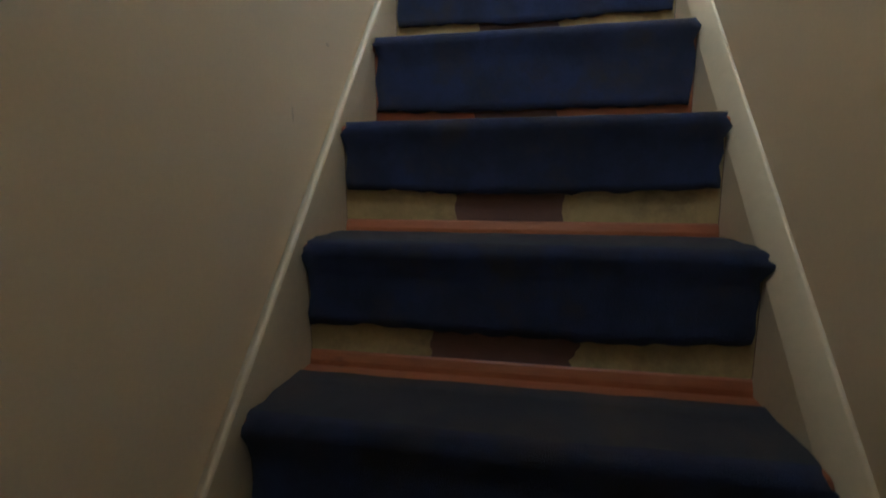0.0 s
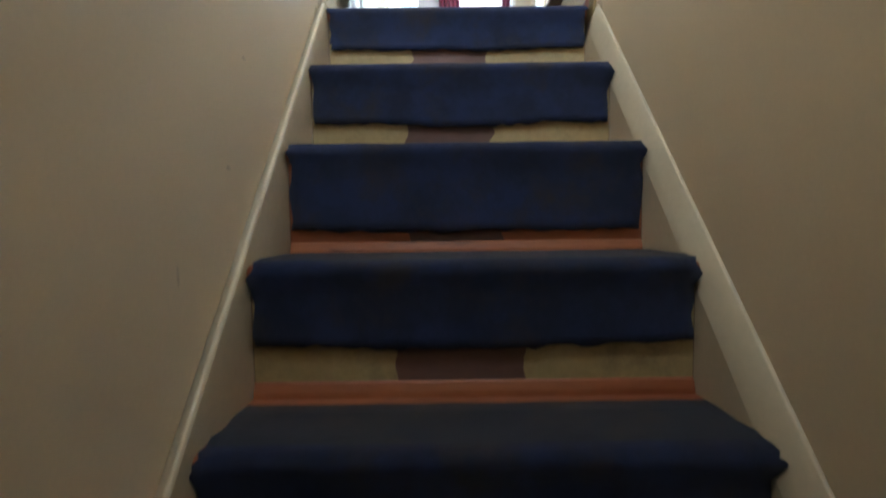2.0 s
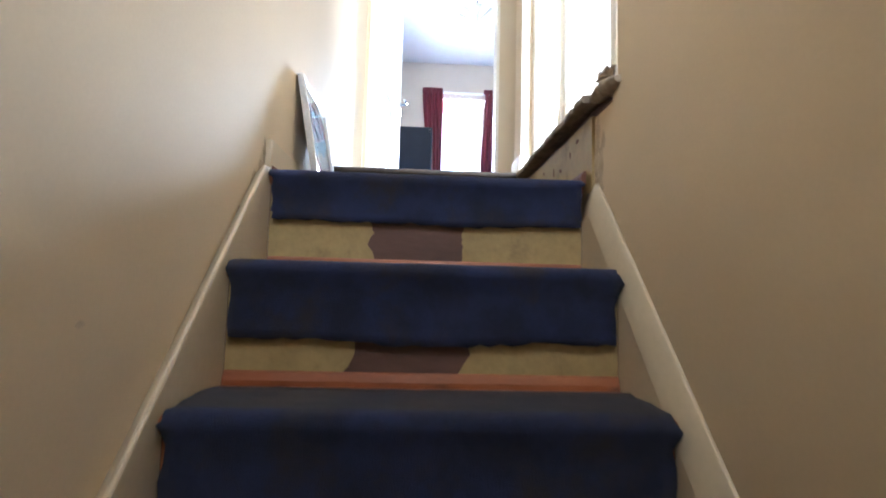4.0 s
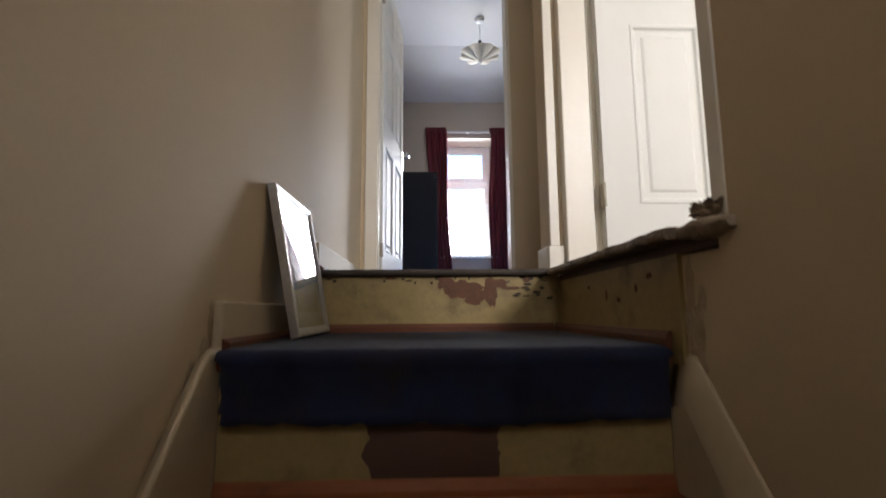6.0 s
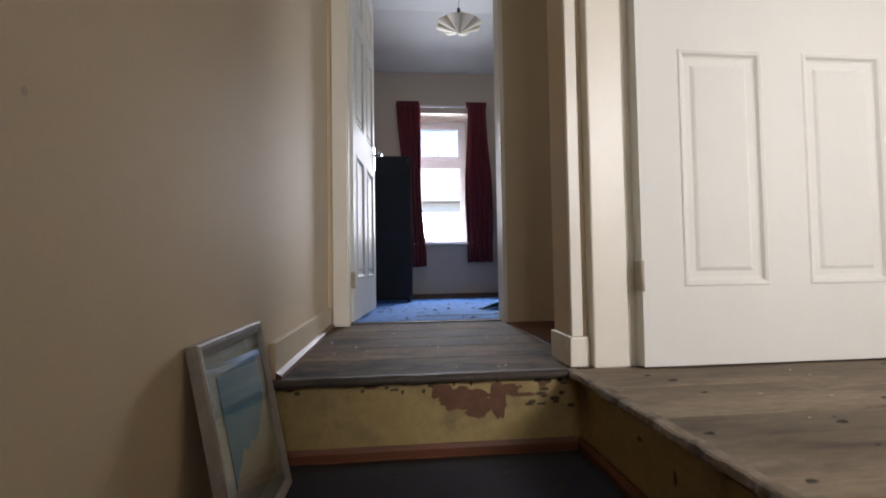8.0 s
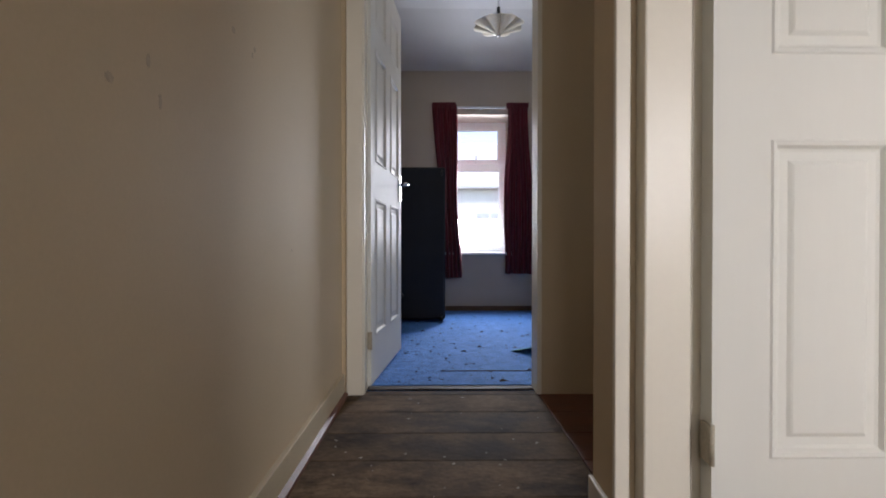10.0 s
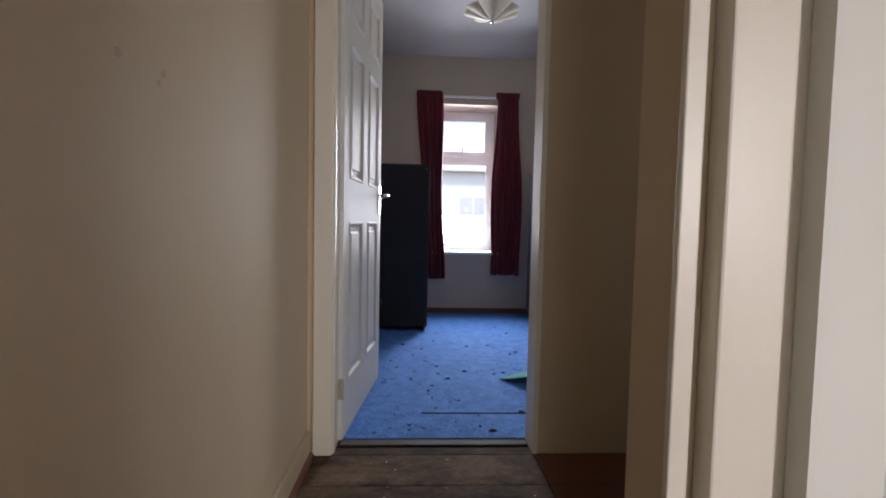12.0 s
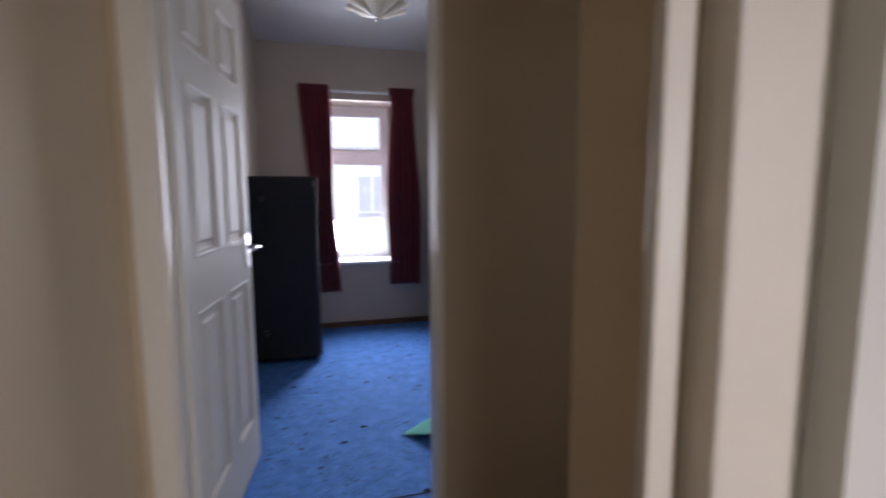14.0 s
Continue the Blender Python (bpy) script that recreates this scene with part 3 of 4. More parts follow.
# ---- doors ----
def six_panel_door(owner, w, h, t, material, stile=0.09, mid=0.112):
    """Leaf and moulded panels; local x 0..w, front face y = 0, back y = t."""
    pw = (w - 2 * stile - mid) / 2
    xs = [0, stile, stile + pw, stile + pw + mid, w - stile, w]
    zs = [0, 0.205, 0.838, 1.005, 1.530, 1.630, 1.868, h]
    bm = bmesh.new()
    leaf_cells = [(i, j) for i in range(5) for j in range(7) if not (i in (1, 3) and j in (1, 3, 5))]
    for y, flip in ((0.0, False), (t, True)):
        grid = {(i, j): bm.verts.new((xs[i], y, zs[j])) for i in range(6) for j in range(8)}
        for i, j in leaf_cells:
            q = [grid[i, j], grid[i + 1, j], grid[i + 1, j + 1], grid[i, j + 1]]
            bm.faces.new(q[::-1] if flip else q)
    for q in (((0, 0, 0), (0, t, 0), (0, t, h), (0, 0, h)), ((w, 0, 0), (w, 0, h), (w, t, h), (w, t, 0)), ((0, 0, 0), (w, 0, 0), (w, t, 0), (0, t, 0)), ((0, 0, h), (0, t, h), (w, t, h), (w, 0, h))):
        bm.faces.new([bm.verts.new(p) for p in q])
    bmesh.ops.remove_doubles(bm, verts=bm.verts, dist=0.0001)
    leaf = part("leaf", bm, material, owner, local=True)
    for i in (1, 3):
        for j in (1, 3, 5):
            bm = bmesh.new()
            for y, s in ((0.0, 1), (t, -1)):
                rings = []
                for inset, depth in ((0, 0), (0.004, -0.003), (0.012, -0.001), (0.018, 0.007), (0.024, 0.009), (0.040, 0.009), (0.046, 0.005), (0.050, 0.0035)):
                    x0, x1, z0, z1 = xs[i] + inset, xs[i + 1] - inset, zs[j] + inset, zs[j + 1] - inset
                    rings.append([bm.verts.new((x, y + s * depth, z)) for x, z in ((x0, z0), (x1, z0), (x1, z1), (x0, z1))])
                for r0, r1 in zip(rings, rings[1:]):
                    for k in range(4):
                        q = (r0[k], r0[(k + 1) % 4], r1[(k + 1) % 4], r1[k])
                        bm.faces.new(q if s > 0 else q[::-1])
                bm.faces.new(rings[-1] if s > 0 else rings[-1][::-1])
            part("panel", bm, material, leaf, local=True)
    return leaf


def lever_handle(owner, x, z, y, way, reach):
    """Plate and lever on the face at y; way: the side that it stands out to (-1 or 1); reach: the lever's length along x, signed."""
    bm = boxes((x - 0.02, x + 0.02, min(y, y + way * 0.007), max(y, y + way * 0.007), z - 0.075, z + 0.075), bevel=0.003)
    plate = part("handle_plate", bm, M_CHROME, owner, "chrome handle plate", local=True)
    bm = tube(bmesh.new(), [(x, y + way * 0.006, z + 0.02), (x, y + way * 0.045, z + 0.02), (x + reach * 0.12, y + way * 0.052, z + 0.02), (x + reach * 0.6, y + way * 0.053, z + 0.021), (x + reach, y + way * 0.050, z + 0.018)], [0.009, 0.009, 0.0095, 0.008, 0.0075], 12)
    part("handle", bm, M_CHROME, plate, "chrome lever handle", local=True, smooth=True)


def hinge(owner, x, y, z):
    bm = boxes((x - 0.004, x + 0.004, y - 0.004, y + 0.03, z - 0.038, z + 0.038), bevel=0.001)
    tube(bm, [(x, y - 0.005, z - 0.04), (x, y - 0.005, z + 0.04)], 0.0055, 10)
    part("hinge", bm, M_HINGE, owner, "dull metal hinge", local=True)


# the closed white door on the landing
door_1 = thing("door_1", (0.950, -0.042, 0.006), "white six-panel moulded door, closed, beside the stairwell", "door", kind="structure")
six_panel_door(door_1, 0.832, 1.981, 0.040, M_DOOR, 0.115, 0.118)
hinge(door_1, -0.004, -0.002, 0.235)
hinge(door_1, -0.004, -0.002, 1.75)
door_frame = structure("trim_door_1", boxes((0.828, 0.926, -0.012, 0.034, 0.0, 2.09), (1.806, 1.90, -0.012, 0.034, 0.0, 2.09), (0.928, 1.804, -0.012, 0.034, 2.0, 2.09), bevel=0.005),
                       M_GLOSS, "cream gloss painted architrave round the white door", "trim")
structure("trim_door_1_lining", boxes((0.932, 0.962, 0.0, 0.163, 0.0, 2.0), (1.786, 1.808, 0.004, 0.163, 0.0, 2.0), (0.964, 1.786, 0.036, 0.163, 1.996, 2.029)), M_GLOSS, "cream painted door lining", "trim")

# the bedroom door, open
door_2 = thing("door_2", (0.112, 1.112, 0.012), "white six-panel bedroom door standing open against the wall", "door", kind="structure", turn=84.5)
six_panel_door(door_2, 0.762, 1.975, 0.038, M_DOOR)
lever_handle(door_2, 0.705, 0.955, 0.0, -1, -0.10)
lever_handle(door_2, 0.705, 0.955, 0.038, 1, -0.10)
hinge(door_2, -0.004, 0.004, 0.20)
hinge(door_2, -0.004, 0.004, 1.75)
structure("trim_door_2", boxes((0.022, 0.092, END_Y - 0.016, END_Y - 0.001, 0.0, 2.07), bevel=0.004), M_GLOSS, "cream painted architrave beside the bedroom doorway", "trim")
structure("trim_door_2_lining", boxes((0.071, 0.097, END_Y, END_Y + 0.108, 0.0, 2.0), (0.830, 0.849, END_Y - 0.004, END_Y + 0.112, 0.0, 2.0), (0.097, 0.830, END_Y, END_Y + 0.108, 2.0, 2.029)), M_GLOSS, "cream painted lining of the bedroom doorway", "trim")
structure("trim_threshold", boxes((0.098, 0.829, END_Y + 0.06, END_Y + 0.118, -0.002, 0.005), bevel=0.003), M_NOSING, "dark worn threshold strip at the bedroom", "trim")

# ---- windows ----
def window_unit(name, place, label, w, z_bottom, z_transom, z_top, turn=0):
    """A plastic window in local x (across), z (up): fixed light below, opening light above."""
    win = thing(name, place, label, "window", kind="structure", turn=turn)
    f, d = 0.05, 0.06
    part("window_frame", boxes((0, f, 0, d, z_bottom, z_top), (w - f, w, 0, d, z_bottom, z_top), (f, w - f, 0, d, z_bottom, z_bottom + f), (f, w - f, 0, d, z_top - f, z_top), (f, w - f, 0, d, z_transom - 0.03, z_transom + 0.03), bevel=0.004), M_PVC, win, local=True)
    for z0, z1, s in ((z_bottom + f, z_transom - 0.03, 0.030), (z_transom + 0.03, z_top - f, 0.050)):
        part("sash", boxes((f, f + s, -0.012, d - 0.01, z0, z1), (w - f - s, w - f, -0.012, d - 0.01, z0, z1), (f + s, w - f - s, -0.012, d - 0.01, z0, z0 + s), (f + s, w - f - s, -0.012, d - 0.01, z1 - s, z1), bevel=0.003), M_PVC, win, local=True)
        p = part("pane", boxes((f + s, w - f - s, 0.026, 0.030, z0 + s, z1 - s)), M_GLASS, win, "clear window glass", local=True)
        p.visible_shadow = False
    part("window_handle", boxes((w / 2 - 0.012, w / 2 + 0.012, -0.028, -0.012, z_transom + 0.035, z_transom + 0.062), (w / 2 - 0.008, w / 2 + 0.008, -0.045, -0.028, z_transom + 0.04, z_transom + 0.13), bevel=0.002), M_PVC, win, "white window handle", local=True)
    return win


win_1 = window_unit("window_1", (WX0 + 0.002, 4.690, 0), "white plastic framed bedroom window with top opener, daylight outside", WX1 - WX0 - 0.004, WZ0 + 0.002, 1.580, WZ1 - 0.002)
part("window_sill", boxes((WX0 - 0.04, WX1 + 0.04, WIN_Y - 0.04, WIN_Y - 0.001, WZ0 - 0.014, WZ0 + 0.014), (WX0 + 0.001, WX1 - 0.001, WIN_Y - 0.001, 4.688, WZ0 + 0.001, WZ0 + 0.014), bevel=0.003), M_PVC, win_1, "white painted window sill")
win_2 = window_unit("window_2", (2.118, LAND_BACK - 0.03, 0), "white plastic framed landing window", 0.636, 0.642, 1.24, 1.558, turn=180)

# Made-up window round the passage fill lamp, out of view.
win_4_added = window_unit("window_4_added", (LAND_X + 0.03, 0.878, 0), "added unseen white plastic framed window at the end of the side passage", 0.556, 1.002, 1.70, 1.998, turn=-90)
# Unseen window, added only to go with the stair fill lamp.
win_3_added = window_unit("window_3_added", (0.698, BACK_Y - 0.03, 0), "added unseen white plastic framed window high over the stairs", 0.596, 1.252, 1.95, 2.248, turn=180)

# ---- scuffs on the stair wall ----
M_SCUFF = mat("grey_brown_scuff", (0.47, 0.38, 0.265), (0.53, 0.43, 0.305), 0.8, 30, 120, 0.1)
M_STAIN = mat("brown_wall_stain", (0.40, 0.31, 0.20), (0.54, 0.44, 0.31), 0.85, 25, 120, 0.3)
wall_left = bpy.data.objects["wall_left"]
for i, (cy, cz, ry, rz) in enumerate(((-1.521, -0.878, 0.003, 0.014), (-0.295, 0.894, 0.005, 0.009), (-0.374, 0.843, 0.008, 0.007), (-0.267, 0.845, 0.004, 0.011), (0.089, 1.069, 0.006, 0.007), (0.077, 1.051, 0.005, 0.006), (-0.019, 1.064, 0.008, 0.007), (-0.774, 0.43, 0.004, 0.004), (-1.28, -0.52, 0.007, 0.004),
                                      (-1.36, -0.72, 0.008, 0.004), (0.35, 0.62, 0.004, 0.003), (-0.16, 1.08, 0.008, 0.006))):
    bm = blotch(0, cz, ry, rz, i + 61, 0, 0.0002)
    bmesh.ops.transform(bm, matrix=Matrix.Translation((0.0002, cy, 0)) @ Matrix.Rotation(radians(90), 4, "Z"), verts=bm.verts)
    part("scuff", bm, M_SCUFF, wall_left)

for i, (cy, cz, ry, rz) in enumerate(((-0.765, -0.245, 0.020, 0.035), (-0.800, -0.300, 0.018, 0.030), (-0.730, -0.205, 0.016, 0.030), (-0.712, -0.155, 0.009, 0.036), (-0.845, -0.335, 0.016, 0.026))):
    bm = blotch(0, cz, ry, rz, i + 81, 0, 0.0002)
    bmesh.ops.transform(bm, matrix=Matrix.Translation((0.0006 + 0.0003 * i, cy, 0)) @ Matrix.Rotation(radians(90), 4, "Z"), verts=bm.verts)
    part("stain", bm, M_STAIN, wall_left)

wall_right = bpy.data.objects["wall_stair_right"]
for i, (cy, cz, ry, rz) in enumerate(((-0.775, -0.225, 0.022, 0.034), (-0.783, -0.165, 0.014, 0.045), (-0.765, -0.095, 0.012, 0.045), (-0.80, -0.115, 0.010, 0.020), (-0.758, -0.155, 0.012, 0.040), (-0.79, -0.265, 0.022, 0.022))):
    bm = blotch(0, cz, ry, rz, i + 91, 0, 0.0002)
    bmesh.ops.transform(bm, matrix=Matrix.Translation((0.7994 - 0.0003 * i, cy, 0)) @ Matrix.Rotation(radians(90), 4, "Z"), verts=bm.verts)
    part("stain", bm, M_STAIN, wall_right)

# ---- bedroom things ----
def curtain(name, x0t, x1t, x0b, x1b, zt, zb, y, seed, folds):
    """A gathered cloth with deep folds, heading tape above."""
    c = thing(name, ((x0t + x1t) / 2, y, zb), "burgundy curtain gathered beside the bedroom window", "curtain", "bedroom curtains")
    bm, rows, nx, nz = bmesh.new(), [], 64, 30
    for j in range(nz + 1):
        v = j / nz
        row = []
        for i in range(nx + 1):
            u = i / nx
            e = v ** 0.8
            a, b = x0t + (x0b - x0t) * e, x1t + (x1b - x1t) * e
            pinch = 0.03 * math.sin(v * math.pi * 2.2 + seed)
            x = a + (b - a) * u + pinch * (u - 0.5) + 0.006 * noise.noise(Vector((u * 5, v * 4, seed)))
            amp = 0.018 + 0.014 * v
            yy = y + amp * math.sin(u * folds * math.tau + 0.9 * noise.noise(Vector((u * 2, v * 2.2, seed + 3)))) + 0.012 * noise.noise(Vector((u * 6, v * 5, seed)))
            z = zt + (zb - zt) * v + 0.008 * noise.noise(Vector((u * 6, 0, seed))) * (1 if j in (0, nz) else 0)
            row.append(bm.verts.new((x, yy, z)))
        rows.append(row)
    for r0, r1 in zip(rows, rows[1:]):
        for i in range(nx):
            bm.faces.new((r0[i], r0[i + 1], r1[i + 1], r1[i])).smooth = True
    cloth = part("cloth", bm, M_CURTAIN, c, smooth=True)
    s = cloth.modifiers.new("thickness", "SOLIDIFY")
    s.thickness = 0.003
    bm, n = bmesh.new(), 60
    for i in range(n):
        u0, u1 = i / n, (i + 1) / n
        f = lambda u: (x0t - 0.004 + (x1t - x0t + 0.008) * u, y - 0.010 + 0.012 * math.sin(u * folds * 2 * math.tau))
        (xa, ya), (xb, yb) = f(u0), f(u1)
        bm.faces.new([bm.verts.new(p) for p in ((xa, ya, zt + 0.02), (xb, yb, zt + 0.02), (xb, yb, zt - 0.05), (xa, ya, zt - 0.05))])
    bmesh.ops.remove_doubles(bm, verts=bm.verts, dist=0.0001)
    tape = part("heading", bm, M_CURTAIN, c, "gathered curtain heading")
    s = tape.modifiers.new("thickness", "SOLIDIFY")
    s.thickness = 0.003
    return c


curtain("curtain", 0.350, 0.602, 0.45, 0.660, 2.205, 0.27, 4.285, 1.0, 5)
curtain("curtain", 1.178, 1.415, 1.145, 1.475, 2.205, 0.315, 4.285, 4.0, 5)
track = thing("curtain_track", (0.89, WIN_Y, 2.17), "white curtain track over the bedroom window", "curtain track")
part("rail", boxes((0.36, 1.43, 4.300, 4.322, 2.165, 2.190), bevel=0.004), M_PVC, track)
for x in (0.42, 0.89, 1.36):
    part("bracket", boxes((x - 0.012, x + 0.012, 4.322, WIN_Y, 2.160, 2.195), bevel=0.002), M_PVC, track)


def divan(place, size, label, show):
    """A divan bed base stood on end: padded box, border strips, castors on the side 'show'."""
    sx, sy, sz = size
    d = thing("divan_base", place, label, "bed base", "divan bases")
    bm = boxes((0, sx, 0, sy, 0.03, sz), bevel=0.018)
    part("body", bm, M_NAVY if show == "y" else M_DIVANTOP, d, local=True)
    if show == "y":
        part("underside_cloth", boxes((0.02, sx - 0.02, -0.004, 0.004, 0.05, sz - 0.02), bevel=0.002), M_NAVY, d, "dark dust cover", local=True)
    else:
        for z in (0.25, 0.55, 0.85, 1.12):
            bm = tube(bmesh.new(), [(-0.002, 0.03, z), (-0.002, sy - 0.03, z)], 0.004, 8)
            part("piping", bm, M_NAVY, d, local=True)
        part("border", boxes((-0.004, 0.004, 0.006, 0.05, 0.04, sz - 0.01), bevel=0.002), M_NAVY, d, local=True)
    spots = [(sx - 0.03, z) for z in (0.05, sz - 0.05)] + [(0.10, z) for z in (0.26, sz - 0.16)]
    for a, z in spots:
        bm = bmesh.new()
        if show == "y":
            tube(bm, [(a, 0.0, z), (a, -0.025, z)], [0.012, 0.010], 10)
            tube(bm, [(a + 0.012, -0.034, z - 0.008), (a - 0.012, -0.034, z - 0.008)], 0.020, 12)
        else:
            if a < 0.2:
                continue
            tube(bm, [(0.0, 0.035, z), (-0.022, 0.035, z)], [0.012, 0.010], 10)
            tube(bm, [(-0.030, 0.047, z - 0.008), (-0.030, 0.023, z - 0.008)], 0.020, 12)
        part("castor", bm, M_BLACK, d, "small dark castor", local=True)
    for yy in (0.06, sy - 0.06):
        bm = tube(bmesh.new(), [(sx - 0.035 if show == "y" else 0.03, yy, 0.03), (sx - 0.035 if show == "y" else 0.03, yy, 0.008)], [0.014, 0.018], 12)
        part("glide", bm, M_BLACK, d, "black plastic glide", local=True)
    return d


divan((-0.02, 3.32, bed_z(3.4)), (0.495, 0.50, 1.42), "dark navy divan bed base stood on end on the carpet", "y")
divan((1.505, 3.36, bed_z(3.4)), (0.60, 0.74, 1.445), "slate blue divan bed base stood on end by the wall", "x")

lamp = thing("pendant_lamp", (0.90, 2.87, TOP_Z), "pendant ceiling lamp with a scalloped cream glass shade", "ceiling lamp")
bm = bmesh.new()
tube(bm, [(0.90, 2.87, TOP_Z), (0.90, 2.87, TOP_Z - 0.022), (0.90, 2.87, TOP_Z - 0.03)], [0.048, 0.044, 0.02], 24)
part("ceiling_rose", bm, M_PVC, lamp, "white ceiling rose", smooth=True)
part("flex", tube(bmesh.new(), [(0.90, 2.87, TOP_Z - 0.03), (0.901, 2.87, 2.68), (0.90, 2.87, 2.56)], 0.0035, 8), M_PVC, lamp, "white flex")
part("lamp_holder", tube(bmesh.new(), [(0.90, 2.87, 2.57), (0.90, 2.87, 2.50), (0.90, 2.87, 2.49), (0.90, 2.87, 2.46)], [0.014, 0.016, 0.021, 0.02], 14), M_BLACK, lamp, "black lamp holder", smooth=True)
bm = bmesh.new()
rows = []
for j in range(13):
    v = j / 12
    row = []
    for i in range(128):
        a = i * math.tau / 128
        fold = abs(math.sin(a * 4))
        r = 0.016 + v * (0.160 + 0.034 * fold)
        z = 2.350 + 0.070 * v + 0.020 * v * (1 - fold) ** 2
        row.append(bm.verts.new((0.90 + r * math.cos(a), 2.87 + r * math.sin(a), z)))
    rows.append(row)
for r0, r1 in zip(rows, rows[1:]):
    for i in range(128):
        bm.faces.new((r0[i], r0[(i + 1) % 128], r1[(i + 1) % 128], r1[i]))
shade = part("shade", bm, M_SHADE, lamp, "scalloped cream glass shade")
s = shade.modifiers.new("thickness", "SOLIDIFY")
s.thickness = 0.004
part("finial", tube(bmesh.new(), [(0.90, 2.87, 2.49), (0.90, 2.87, 2.362), (0.90, 2.87, 2.358), (0.90, 2.87, 2.340), (0.90, 2.87, 2.334)], [0.004, 0.004, 0.018, 0.016, 0.006], 14), M_CHROME, lamp, "chrome finial", smooth=True)

# lifted mint card on the carpet
bm, rows = bmesh.new(), []
for i in range(11):
    u = i / 10
    row = []
    for j in range(9):
        v = j / 8
        x = 0.858 + 0.245 * u + 0.172 * v
        y = 1.920 - 0.300 * u + 0.145 * v
        z = bed_z(y) + 0.004 + 0.125 * u ** 1.15 + 0.010 * math.sin(v * 3) * u
        row.append(bm.verts.new((x, y, z)))
    rows.append(row)
for r0, r1 in zip(rows, rows[1:]):
    for j in range(8):
        bm.faces.new((r0[j], r0[j + 1], r1[j + 1], r1[j])).smooth = True
card = single("card", bm, M_MINT, "curled mint green card lying on the blue carpet", "card", smooth=True)
s = card.modifiers.new("thickness", "SOLIDIFY")
s.thickness = 0.0025

# ---- framed picture leaning on the stair wall ----
pic = thing("framed_picture", (0.077, -0.468, LANDING_Z + 0.004), "silver framed seaside print leaning against the wall on the landing", "picture")
PW, PH = 0.326, 0.358
lean = math.atan2(0.066, 0.352)
pic.matrix_basis = Matrix.Translation((0.077, -0.468, LANDING_Z + 0.004)) @ Matrix.Rotation(radians(90), 4, "Z") @ Matrix.Rotation(-lean, 4, "X")
fw = 0.021


def moulding(x0, z0, x1, z1):
    """A mitred bar of the frame, face towards -y."""
    bm = bmesh.new()
    dx, dz = x1 - x0, z1 - z0
    ln = math.hypot(dx, dz)
    ux, uz = dx / ln, dz / ln
    px, pz = -uz, ux
    prof = [(0, 0.010), (0, -0.007), (0.003, -0.010), (0.010, -0.009), (0.016, -0.006), (fw, -0.004), (fw, 0.005), (0.014, 0.010)]
    a, b = [], []
    for d, y in prof:
        a.append(bm.verts.new((x0 + ux * d + px * d, y, z0 + uz * d + pz * d)))
        b.append(bm.verts.new((x1 - ux * d + px * d, y, z1 - uz * d + pz * d)))
    n = len(a)
    for i in range(n):
        bm.faces.new((a[i], a[(i + 1) % n], b[(i + 1) % n], b[i]))
    bm.faces.new(a[::-1])
    bm.faces.new(b)
    return bm


for q in ((0, 0, PW, 0), (PW, 0, PW, PH), (PW, PH, 0, PH), (0, PH, 0, 0)):
    part("frame_bar", moulding(*q), M_SILVER, pic, "silver frame moulding", local=True)
part("mount", boxes((fw - 0.004, PW - fw + 0.004, 0.001, 0.004, fw - 0.004, PH - fw + 0.004)), M_MOUNT, pic, "pale mount", local=True)
shore = []
for i in range(25):
    u = i / 24
    x = 0.062 + (PW - 0.124) * u
    shore.append((x, 0.115 + 0.085 * u + 0.016 * math.sin(u * 7) + 0.010 * noise.noise(Vector((u * 9, 2, 5)))))
for edge, z_far, y, name, material, note in ((shore, PH - 0.062, -0.0006, "print_sea", M_TEAL, "teal sea"), (shore, 0.058, -0.0002, "print_shore", M_SAND, "sandy shore")):
    bm = bmesh.new()
    f = bm.faces.new([bm.verts.new((x, y, z)) for x, z in edge] + [bm.verts.new((PW - 0.062, y, z_far)), bm.verts.new((0.062, y, z_far))])
    g2 = bmesh.ops.extrude_face_region(bm, geom=[f])
    bmesh.ops.translate(bm, verts=[v for v in g2["geom"] if isinstance(v, bmesh.types.BMVert)], vec=(0, 0.001, 0))
    part(name, bm, material, pic, note, local=True)
part("backing", boxes((0.012, PW - 0.012, 0.0045, 0.0105, 0.012, PH - 0.012)), M_BACK, pic, "brown backing board", local=True)
g = part("glazing", boxes((fw - 0.003, PW - fw + 0.003, -0.0030, -0.0012, fw - 0.003, PH - fw + 0.003)), M_GLASS, pic, "clear picture glass", local=True)
g.visible_shadow = False

# ---- frayed lump at the edge of the landing ----
rnd = random.Random(7)
fluff = thing("frayed_underlay", (0.795, -0.856, 0.0), "frayed brown underlay scrap at the landing edge", "underlay")
bm = bmesh.new()
bmesh.ops.create_icosphere(bm, subdivisions=3, radius=1)
for v in bm.verts:
    k = 1 + 0.4 * noise.noise(v.co * 2.1) + 0.3 * noise.noise(v.co * 5.0)
    v.co = Vector((0.792 + v.co.x * 0.018 * k, -0.846 + v.co.y * 0.030 * k, 0.012 + v.co.z * 0.012 * k))
part("scrap", bm, M_FLUFF, fluff)
bm = bmesh.new()
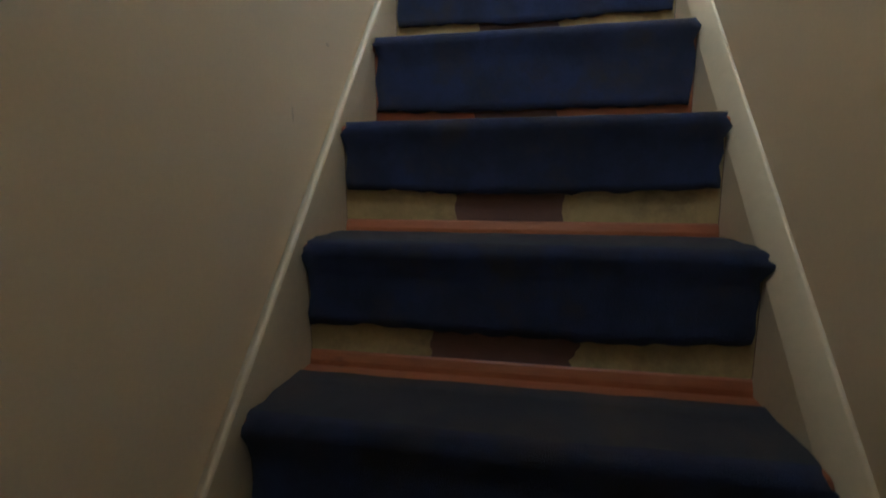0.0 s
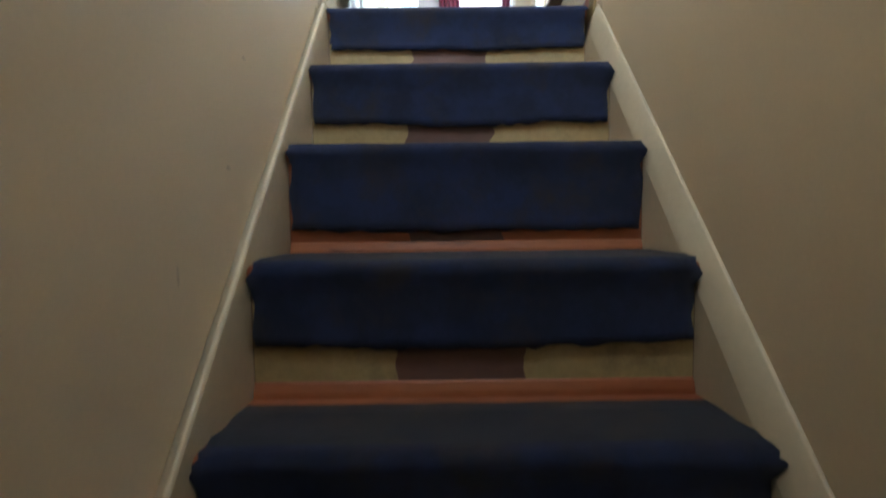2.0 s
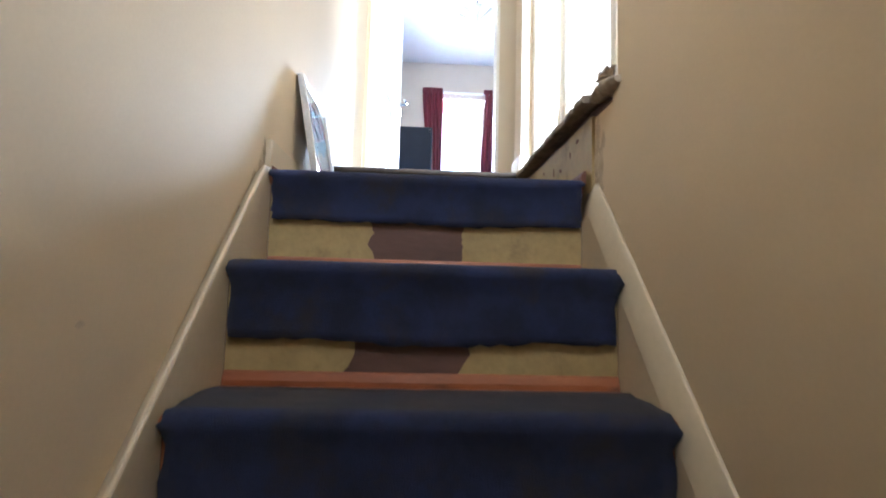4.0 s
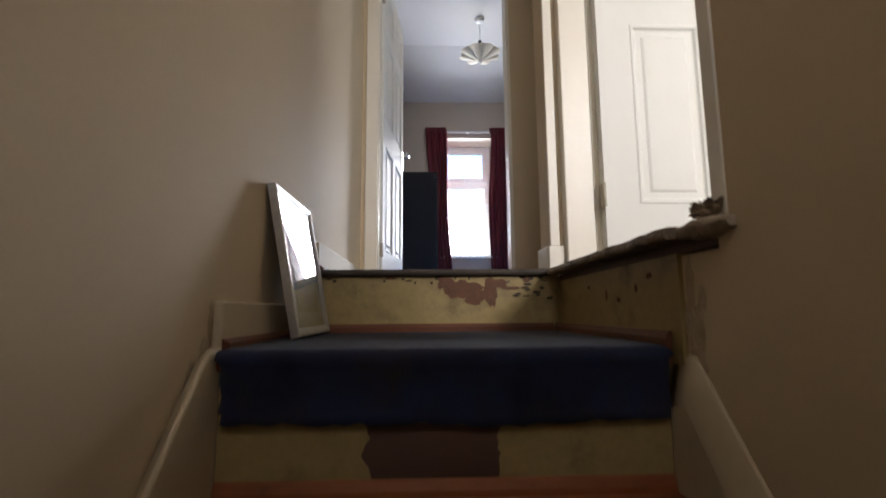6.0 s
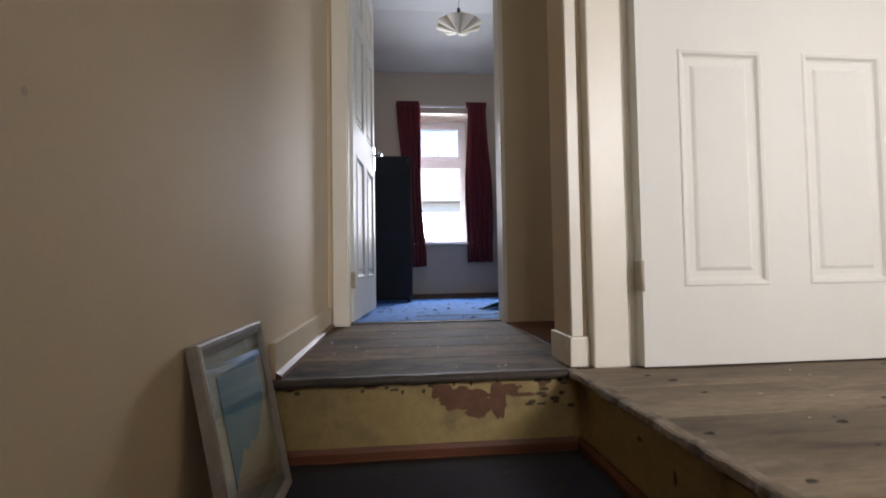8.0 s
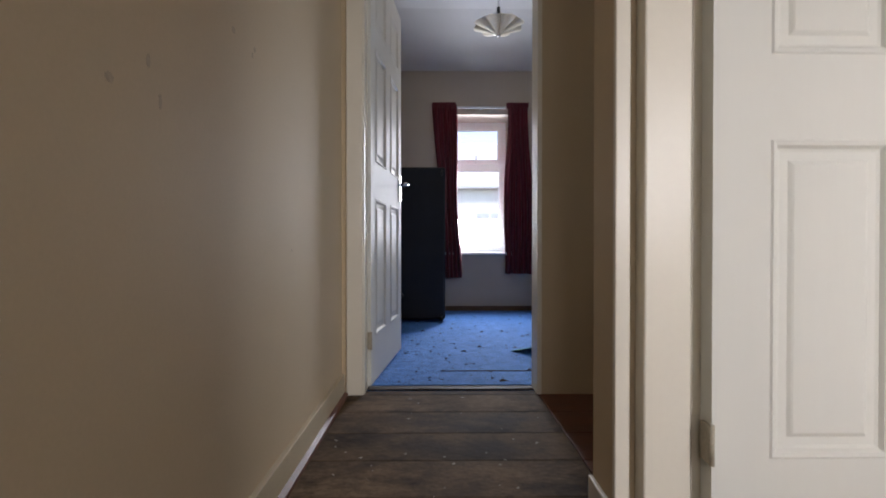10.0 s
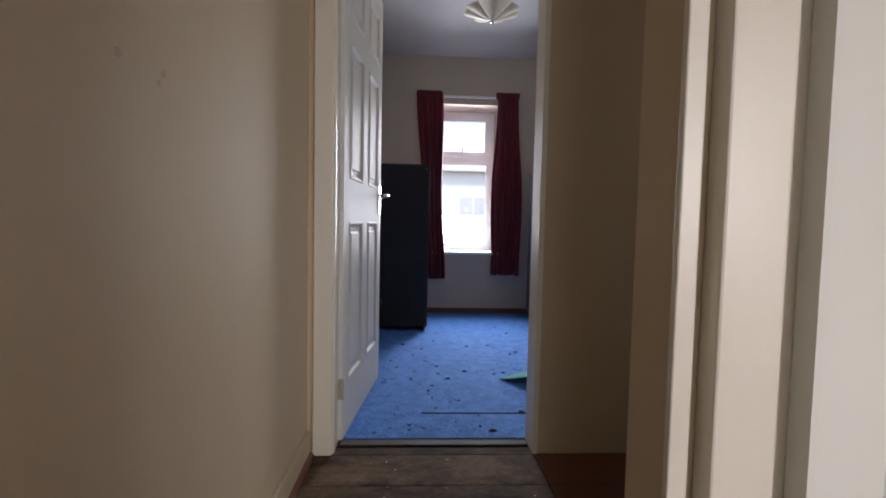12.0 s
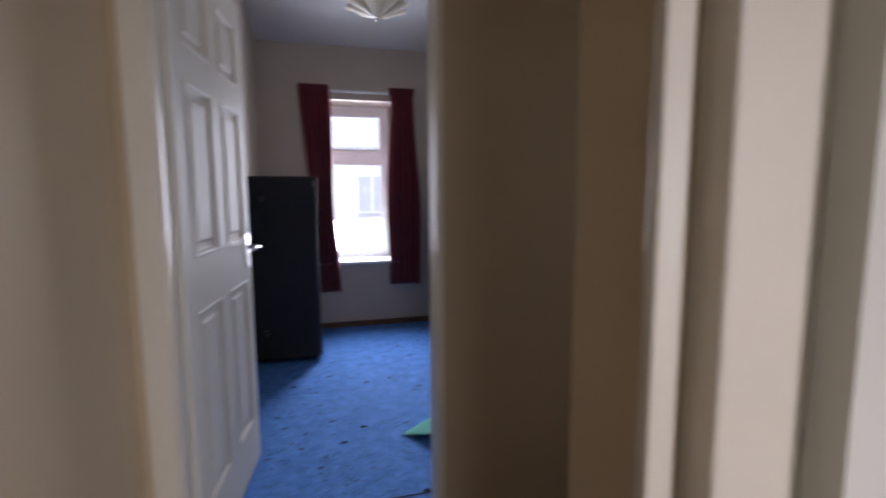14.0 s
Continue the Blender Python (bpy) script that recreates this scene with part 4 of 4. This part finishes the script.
for i in range(320):
    a, b = rnd.uniform(0, math.tau), rnd.uniform(0.1, 1.4)
    p = Vector((0.792 + 0.014 * math.cos(a), -0.846 + 0.027 * math.sin(a), 0.012 + 0.010 * rnd.random()))
    d = Vector((math.cos(a) * math.cos(b), math.sin(a) * math.cos(b), math.sin(b))) * rnd.uniform(0.004, 0.010)
    q = Vector((rnd.uniform(-1, 1), rnd.uniform(-1, 1), rnd.uniform(-0.6, 0.6))) * 0.004
    tube(bm, [p, p + d * 0.5 + q, p + d + q * 0.4], [0.0013, 0.0011, 0.0005], 4, cap=False)
part("fibres", bm, M_FLUFF, fluff, "loose brown fibres")

# ---- outdoors ----
structure("ground", boxes((-900, 900, 5.0, 1500, -3.1, -2.95)), M_GROUND, "asphalt ground outside the house", "ground")
house = thing("terraced_house", (1.0, 18, -2.95), "pale rendered terraced house across the street", "house")
part("wall", boxes((-14, 16, 18, 18.3, -2.95, 3.0)), M_RENDER, house)
part("roof", extrude_x(bmesh.new(), [(17.7, 2.9), (17.7, 3.0), (22, 5.6), (22, 5.4)], -14, 16), M_SLATE, house, "grey slate roof")
for i in range(8):
    for z0 in (-2.0, 0.5):
        x = -12.5 + i * 3.6
        w = part("window", boxes((x, x + 1.2, 17.94, 18.0, z0, z0 + 1.5)), M_PVC, house, "white framed window")
        for a in (x + 0.07, x + 0.635):
            part("window_pane", boxes((a, a + 0.495, 17.930, 17.9395, z0 + 0.08, z0 + 1.42)), M_DARKPANE, w, "dark window glass")

# ---- carpet specks ----
bm = bmesh.new()
rnd = random.Random(11)
for i in range(210):
    x, y = rnd.uniform(0.2, 1.4), 1.18 + 2.6 * rnd.random() ** 1.8
    a, s = rnd.uniform(0, math.tau), 0.003 + 0.017 * rnd.random() ** 3
    zb = bed_z(y) + 0.0006
    vs = []
    for k in range(5):
        b = a + k * math.tau / 5
        vs.append(bm.verts.new((x + s * rnd.uniform(0.5, 1.4) * math.cos(b), y + 0.6 * s * rnd.uniform(0.5, 1.3) * math.sin(b), zb)))
    tip = bm.verts.new((x, y, zb + s * 0.5))
    for k in range(5):
        bm.faces.new((vs[k], vs[(k + 1) % 5], tip))
single("carpet_debris", bm, M_DEBRIS, "dark crumbs of debris strewn over the blue carpet", "debris", kind="stuff")
single("carpet_seam", boxes((0.42, 2.4, 1.399, 1.404, bed_z(1.4) - 0.003, bed_z(1.4) + 0.003)), M_DEBRIS, "dark frayed seam across the blue carpet", "seam")

def crumbs(name, n, area, size, material, label, seed, z=0.0005):
    """Loose bits strewn on the boards."""
    rnd, bm = random.Random(seed), bmesh.new()
    x0, x1, y0, y1 = area
    for i in range(n):
        x, y, s, a = rnd.uniform(x0, x1), rnd.uniform(y0, y1), rnd.uniform(*size), rnd.uniform(0, math.tau)
        vs = [bm.verts.new((x + s * rnd.uniform(0.6, 1.5) * math.cos(a + k * math.tau / 5), y + 0.7 * s * rnd.uniform(0.5, 1.2) * math.sin(a + k * math.tau / 5), z)) for k in range(5)]
        tip = bm.verts.new((x + s * 0.2, y, z + s * rnd.uniform(0.12, 0.35)))
        for k in range(5):
            bm.faces.new((vs[k], vs[(k + 1) % 5], tip))
    return single(name, bm, material, label, "debris", kind="stuff")


M_PLASTER = mat("plaster_crumb", (0.55, 0.50, 0.42), (0.65, 0.60, 0.5), 0.9, 40, 200, 0.2)
crumbs("floor_crumbs", 26, (0.80, 1.75, -0.72, -0.06), (0.005, 0.013), M_DEBRIS, "dark crumbs on the dusty landing boards", 21)
crumbs("plaster_crumbs", 34, (0.05, 0.78, 0.05, 1.0), (0.002, 0.006), M_PLASTER, "pale plaster crumbs on the dusty boards", 22)
crumbs("plaster_crumbs", 10, (0.82, 1.7, -0.6, -0.06), (0.002, 0.006), M_PLASTER, "pale plaster crumbs on the dusty boards", 23)

crumbs("carpet_crumbs", 34, (0.10, 0.74, -0.70, -0.04), (0.003, 0.011), M_GRIME, "dark crumbs on the navy landing carpet", 24, LANDING_Z + 0.0045)

# ---- floorboards, each a piece of the landing floor ----
def board(x0, x1, y0, y1, material):
    ob = link("floorboard", boxes((x0, x1, y0, y1, -0.0195, 0.0), bevel=0.0018), material)
    ob.parent = floor_landing
    return ob


rnd = random.Random(3)
y = 0.013
while y < END_Y + 0.04:
    w = min(0.202, END_Y + 0.05 - y)
    board(0.001, 0.80 if y < 0.165 else 0.836, y, y + w - 0.0025, M_BOARD)
    if y > 0.165:
        board(0.8385, LAND_X - 0.01, y, y + w - 0.0025, M_STAINED)
    y += w
# Right landing boards, with their brighter lighting put into the colour.
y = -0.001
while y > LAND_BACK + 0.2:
    board(0.782 if y - 0.2 > WELL_END else 0.905, LAND_X - 0.002, y - 0.2, y - 0.004, M_DUSTY_LIT)
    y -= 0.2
